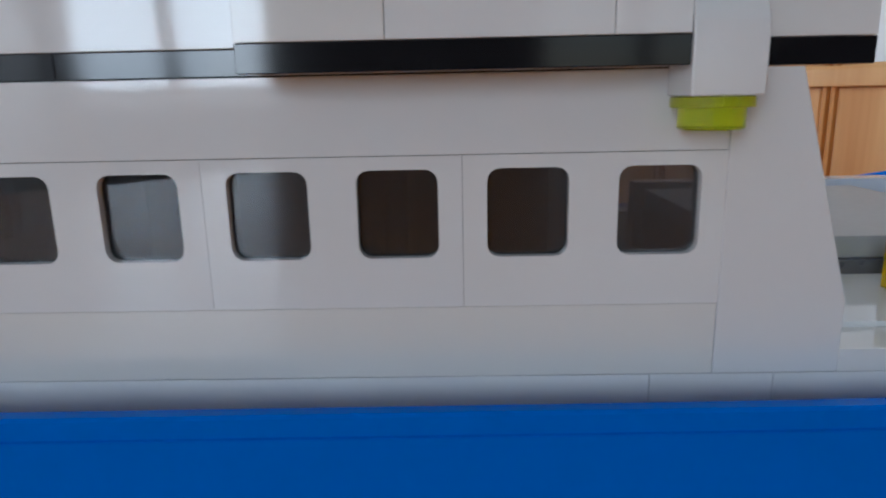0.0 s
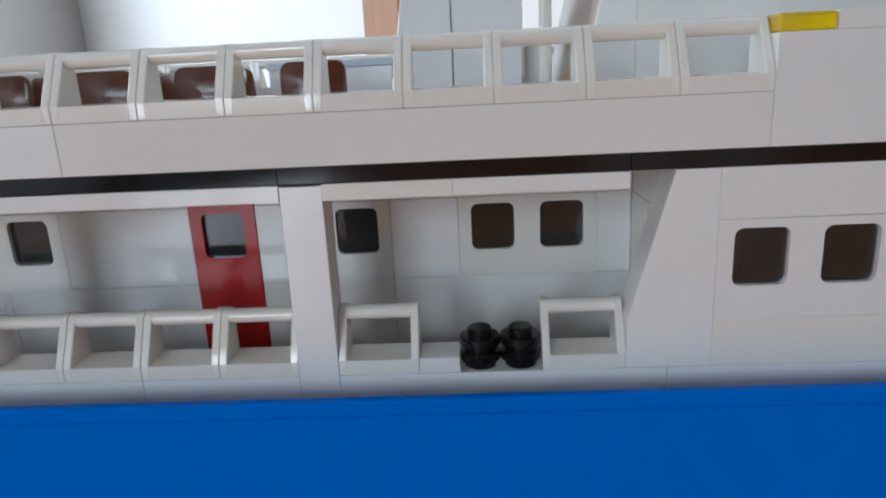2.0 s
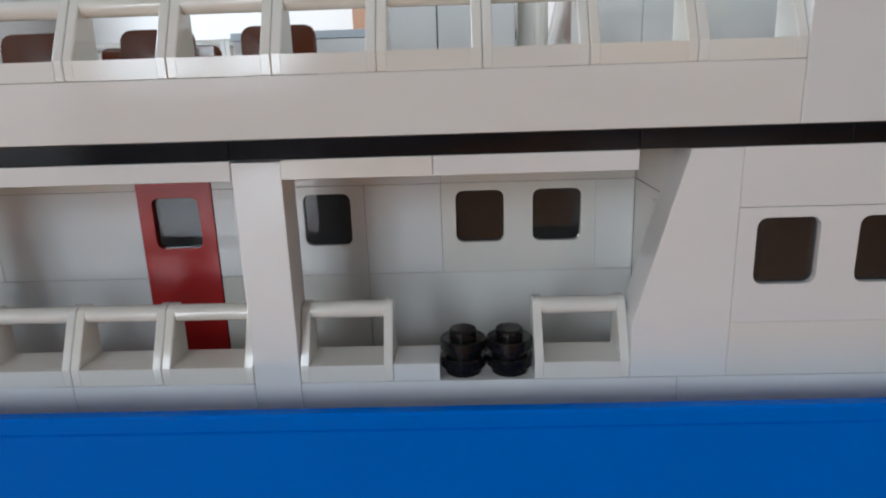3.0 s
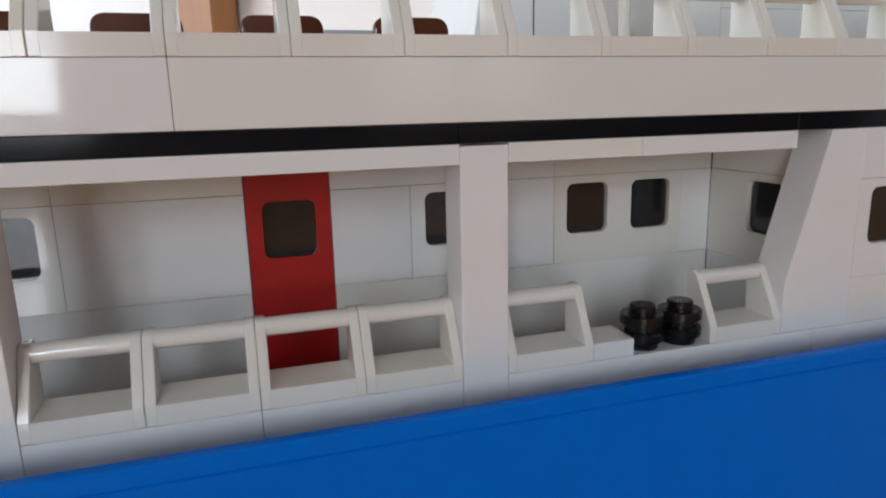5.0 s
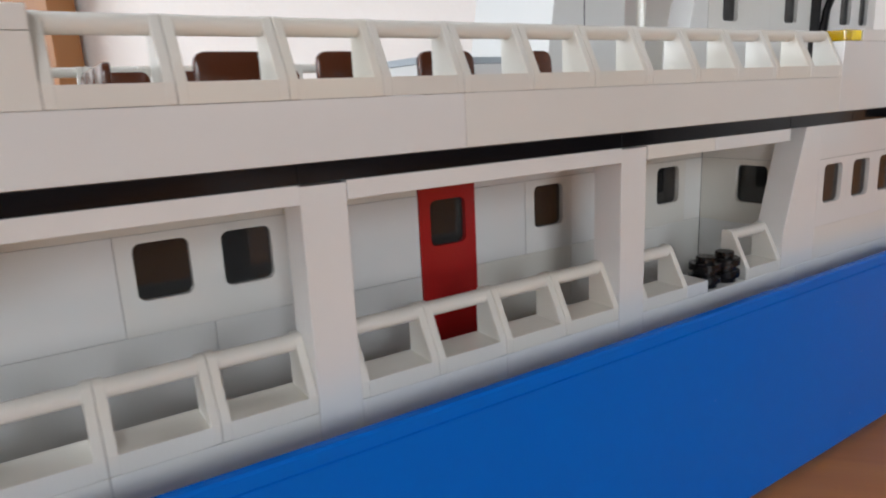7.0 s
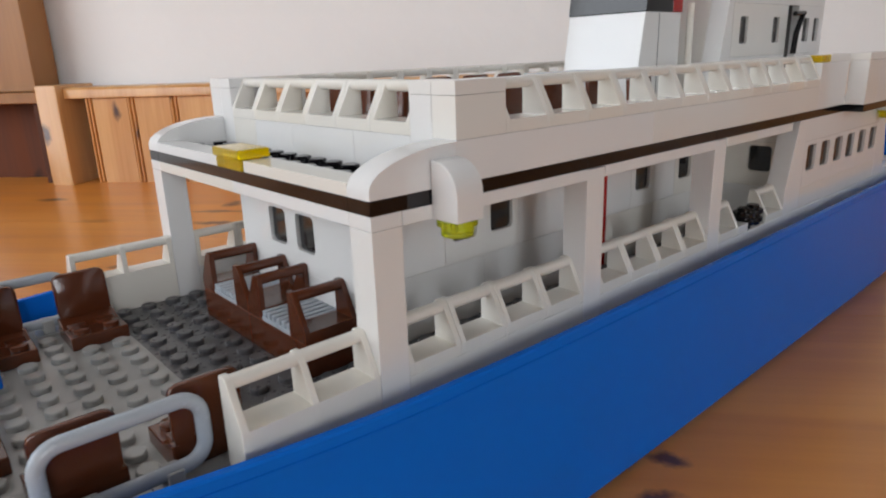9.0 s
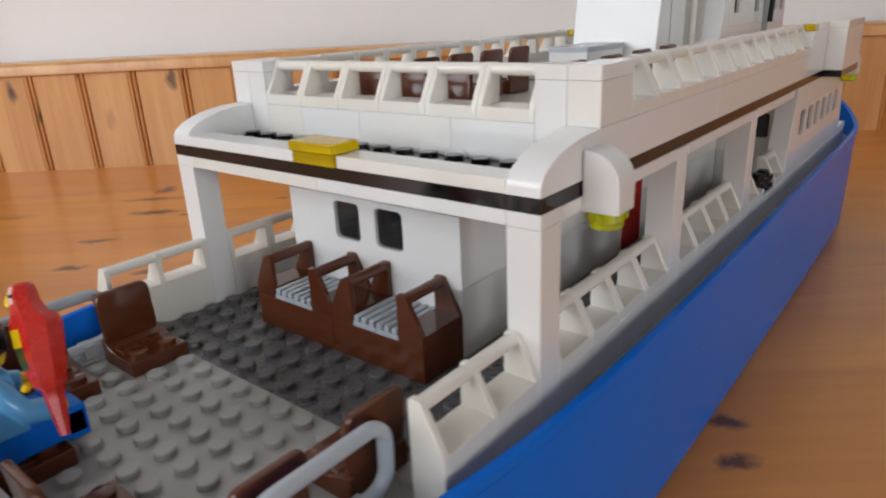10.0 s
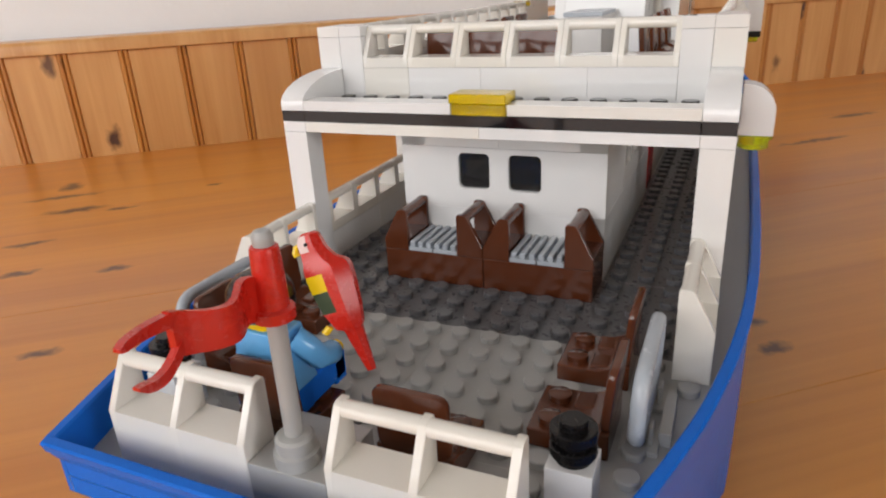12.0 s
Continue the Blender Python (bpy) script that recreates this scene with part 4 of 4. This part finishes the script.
# flag on its staff
flag = empty("flag", at(-30.5, 8, -0.02), "red swallow-tailed flag on a grey staff", "flag")
bm = bmesh.new()
turned(bm, [(0.5, 0), (0.5, 0.3), (0.43, 0.34), (0.43, 0.62), (0.37, 0.68), (0.2, 0.7), (0.2, 5.0), (0.21, 5.08), (0.21, 5.16), (0.15, 5.26), (0.02, 5.3)], 0, 0, 0, 16)
part("staff", bm, LGREY, flag, "light grey staff")
bm = bmesh.new()
turned(bm, [(0.36, 3.42), (0.42, 3.44), (0.42, 3.66), (0.33, 3.72), (0.29, 4.85), (0.27, 4.95), (0.22, 4.97)], 0, 0, 0, 16)
part("sleeve", bm, SCARLET, flag)
FLAG_DIR = Vector((-1.0, 0.02, 0)).normalized()


def flag_sheet(bm, cols, thick=0.16):
    """Columns of (distance, low z, high z, sideways)."""
    side = Vector((FLAG_DIR.y, -FLAG_DIR.x, 0))
    grid = []
    for d, lo, hi, s in cols:
        c = FLAG_DIR * d + side * s
        grid.append([bm.verts.new((c + side * q * thick / 2 + Vector((0, 0, z))) * U) for q, z in ((-1, lo), (-1, hi), (1, hi), (1, lo))])
    for a, b in zip(grid, grid[1:]):
        for k in range(4):
            bm.faces.new((a[k], a[(k + 1) % 4], b[(k + 1) % 4], b[k]))
    bm.faces.new(grid[0])
    bm.faces.new(list(reversed(grid[-1])))


cols = []
for k in range(13):
    d = 0.25 + 2.05 * k / 12
    f = k / 12
    cols.append((d, 3.46 + 0.38 * f + 0.06 * math.sin(f * 6), 4.34 + 0.26 * f + 0.09 * math.sin(f * 6 + 1), 0.2 * math.sin(d * 3.6)))
bm = bmesh.new()
flag_sheet(bm, cols)
d0, lo0, hi0, s0 = cols[-1]
for low in (0, 1):
    tail = []
    for k in range(8):
        f = k / 7
        d = d0 + 1.2 * f - (0.15 if low else 0.05)
        mid = lo0 + 0.15 - 0.05 * f - 0.22 * math.sin(f * 3.1) if low else hi0 - 0.16 + 0.12 * f
        h = 0.13 * (1 - 0.45 * f) if k < 7 else 0.03
        tail.append((d, mid - h, mid + h, s0 - 0.3 * f if low else s0 + 0.1 * math.sin(3 * f) - 0.25 * f))
    flag_sheet(bm, tail)
part("cloth", bm, SCARLET, flag, "red moulded flag with two tails")


def smooth_block(bm, x0, x1, y0, y1, z0, z1, r, top=(1, 1), shift=(0, 0)):
    """A rounded block whose top is scaled and moved."""
    b = bmesh.new()
    bmesh.ops.create_cube(b, size=1)
    for v in b.verts:
        up_ = v.co.z > 0
        x = (x0 + x1) / 2 + v.co.x * (x1 - x0) * (top[0] if up_ else 1) + (shift[0] if up_ else 0)
        y = (y0 + y1) / 2 + v.co.y * (y1 - y0) * (top[1] if up_ else 1) + (shift[1] if up_ else 0)
        v.co = Vector((x, y, z1 if up_ else z0)) * U
    bmesh.ops.bevel(b, geom=b.edges[:], offset=r * U, segments=3, affect="EDGES", profile=0.5)
    join(bm, b)


def painted(name, bm, mats, spans, parent=None):
    """One mesh with several materials: spans gives the first face of each material."""
    ob = part(name, bm, mats[0], parent)
    for mt in mats[1:]:
        ob.data.materials.append(mt)
    for i, poly in enumerate(ob.data.polygons):
        poly.material_index = max(k for k, s in enumerate(spans) if i >= s)
    return ob


# seated toy figure, one plain mesh; it faces the bow (+x)
bm = bmesh.new()
spans = []


def begin():
    spans.append(len(bm.faces))


begin()
smooth_block(bm, -0.55, 0.15, -0.95, 0.95, 0.0, 0.72, 0.05)
for s in (-0.49, 0.49):
    smooth_block(bm, -0.1, 1.75, s - 0.44, s + 0.44, 0.0, 0.75, 0.08)
    smooth_block(bm, 1.2, 1.75, s - 0.44, s + 0.44, -0.1, 0.82, 0.06)
begin()
smooth_block(bm, -0.5, 0.45, -0.95, 0.95, 0.72, 2.25, 0.06, (0.95, 0.72))
for s in (-1, 1):
    tube(bm, [(0.0, s * 0.72, 2.0), (0.1, s * 1.02, 1.75), (0.35, s * 1.15, 1.35), (0.95, s * 1.1, 1.15)], 0.31, 12)
begin()
turned(bm, [(0.35, 0), (0.36, 0.14), (0.58, 0.2), (0.63, 0.35), (0.63, 0.95), (0.5, 1.1)], -0.03, 0, 2.22, 20)
for s in (-1, 1):
    tube(bm, [(0.9, s * 1.1, 1.16), (1.25, s * 1.05, 1.15)], 0.2, 10)
begin()
turned(bm, [(0.68, 0.0), (0.8, 0.1), (0.84, 0.4), (0.8, 0.68), (0.64, 0.92), (0.36, 1.06), (0.05, 1.1)], -0.12, 0, 2.66, 24)
fig = painted("toy_figure", bm, [BLUE, AZURE, SKIN, HAIR], spans)
fig.matrix_basis = Matrix.Translation(at(-28.2, 10.22, -0.55))
tagged(fig, "plastic toy figure in light blue sitting on a brown chair", "toy figure")

# toy parrot, held upright, one plain mesh: ridged body with a pointed tail, head with a pale face, hooked beak, wing print
bm = bmesh.new()
spans = []
begin()
rings = []
for zz, hx, hy, oy in ((-0.72, 0.09, 0.08, -0.16), (0.1, 0.17, 0.15, -0.1), (0.42, 0.2, 0.17, -0.08), (0.5, 0.24, 0.26, -0.04), (0.95, 0.3, 0.36, 0.0), (1.5, 0.34, 0.42, 0.02), (1.95, 0.35, 0.44, 0.02), (2.12, 0.33, 0.42, 0.04), (2.3, 0.27, 0.31, 0.12), (2.55, 0.24, 0.25, 0.17), (2.8, 0.23, 0.23, 0.19), (2.96, 0.19, 0.19, 0.18), (3.02, 0.11, 0.12, 0.17)):
    ring = []
    for cx, cy in ((1, 0.35), (0.6, 1), (-0.55, 1), (-0.92, 0.2), (-1.15, -0.35), (-0.5, -1), (0.6, -1), (1, -0.5)):
        ring.append(bm.verts.new(Vector((hx * cx, oy + hy * cy, zz)) * U))
    rings.append(ring)
for ra, rb in zip(rings, rings[1:]):
    for i in range(8):
        bm.faces.new((ra[i], ra[(i + 1) % 8], rb[(i + 1) % 8], rb[i]))
bm.faces.new(rings[-1])
bm.faces.new(list(reversed(rings[0])))
begin()
tube(bm, [(-0.05, 0.36, 2.78), (-0.05, 0.47, 2.74), (-0.05, 0.52, 2.62), (-0.05, 0.5, 2.52)], 0.075, 8)
tube(bm, [(-0.12, 0.32, 0.62), (-0.12, 0.46, 0.5)], 0.09, 8)
begin()
smooth_block(bm, -0.27, -0.21, 0.2, 0.27, 2.7, 2.78, 0.01)
parrot = painted("toy_parrot", bm, [SCARLET, SKIN, HAIR, PARROT_GREEN, FACE], spans)
for seg, slot in ((4, 3), (5, 1), (9, 4), (10, 4)):
    parrot.data.polygons[seg * 8 + 2].material_index = slot
za = Vector((0.17, 0.36, 0.92)).normalized()
ya = (Vector((-0.35, 0.94, 0)) - za * za.dot(Vector((-0.35, 0.94, 0)))).normalized()
xa = ya.cross(za)
parrot.matrix_basis = Matrix.Translation(at(-27.6, 7.98, 0.43) + za * 0.72 * U) @ Matrix((xa, ya, za)).transposed().to_4x4() @ Matrix.Diagonal((1.15, 1.3, 1.0, 1))
tagged(parrot, "bright red plastic toy parrot with yellow and green wing", "toy parrot")
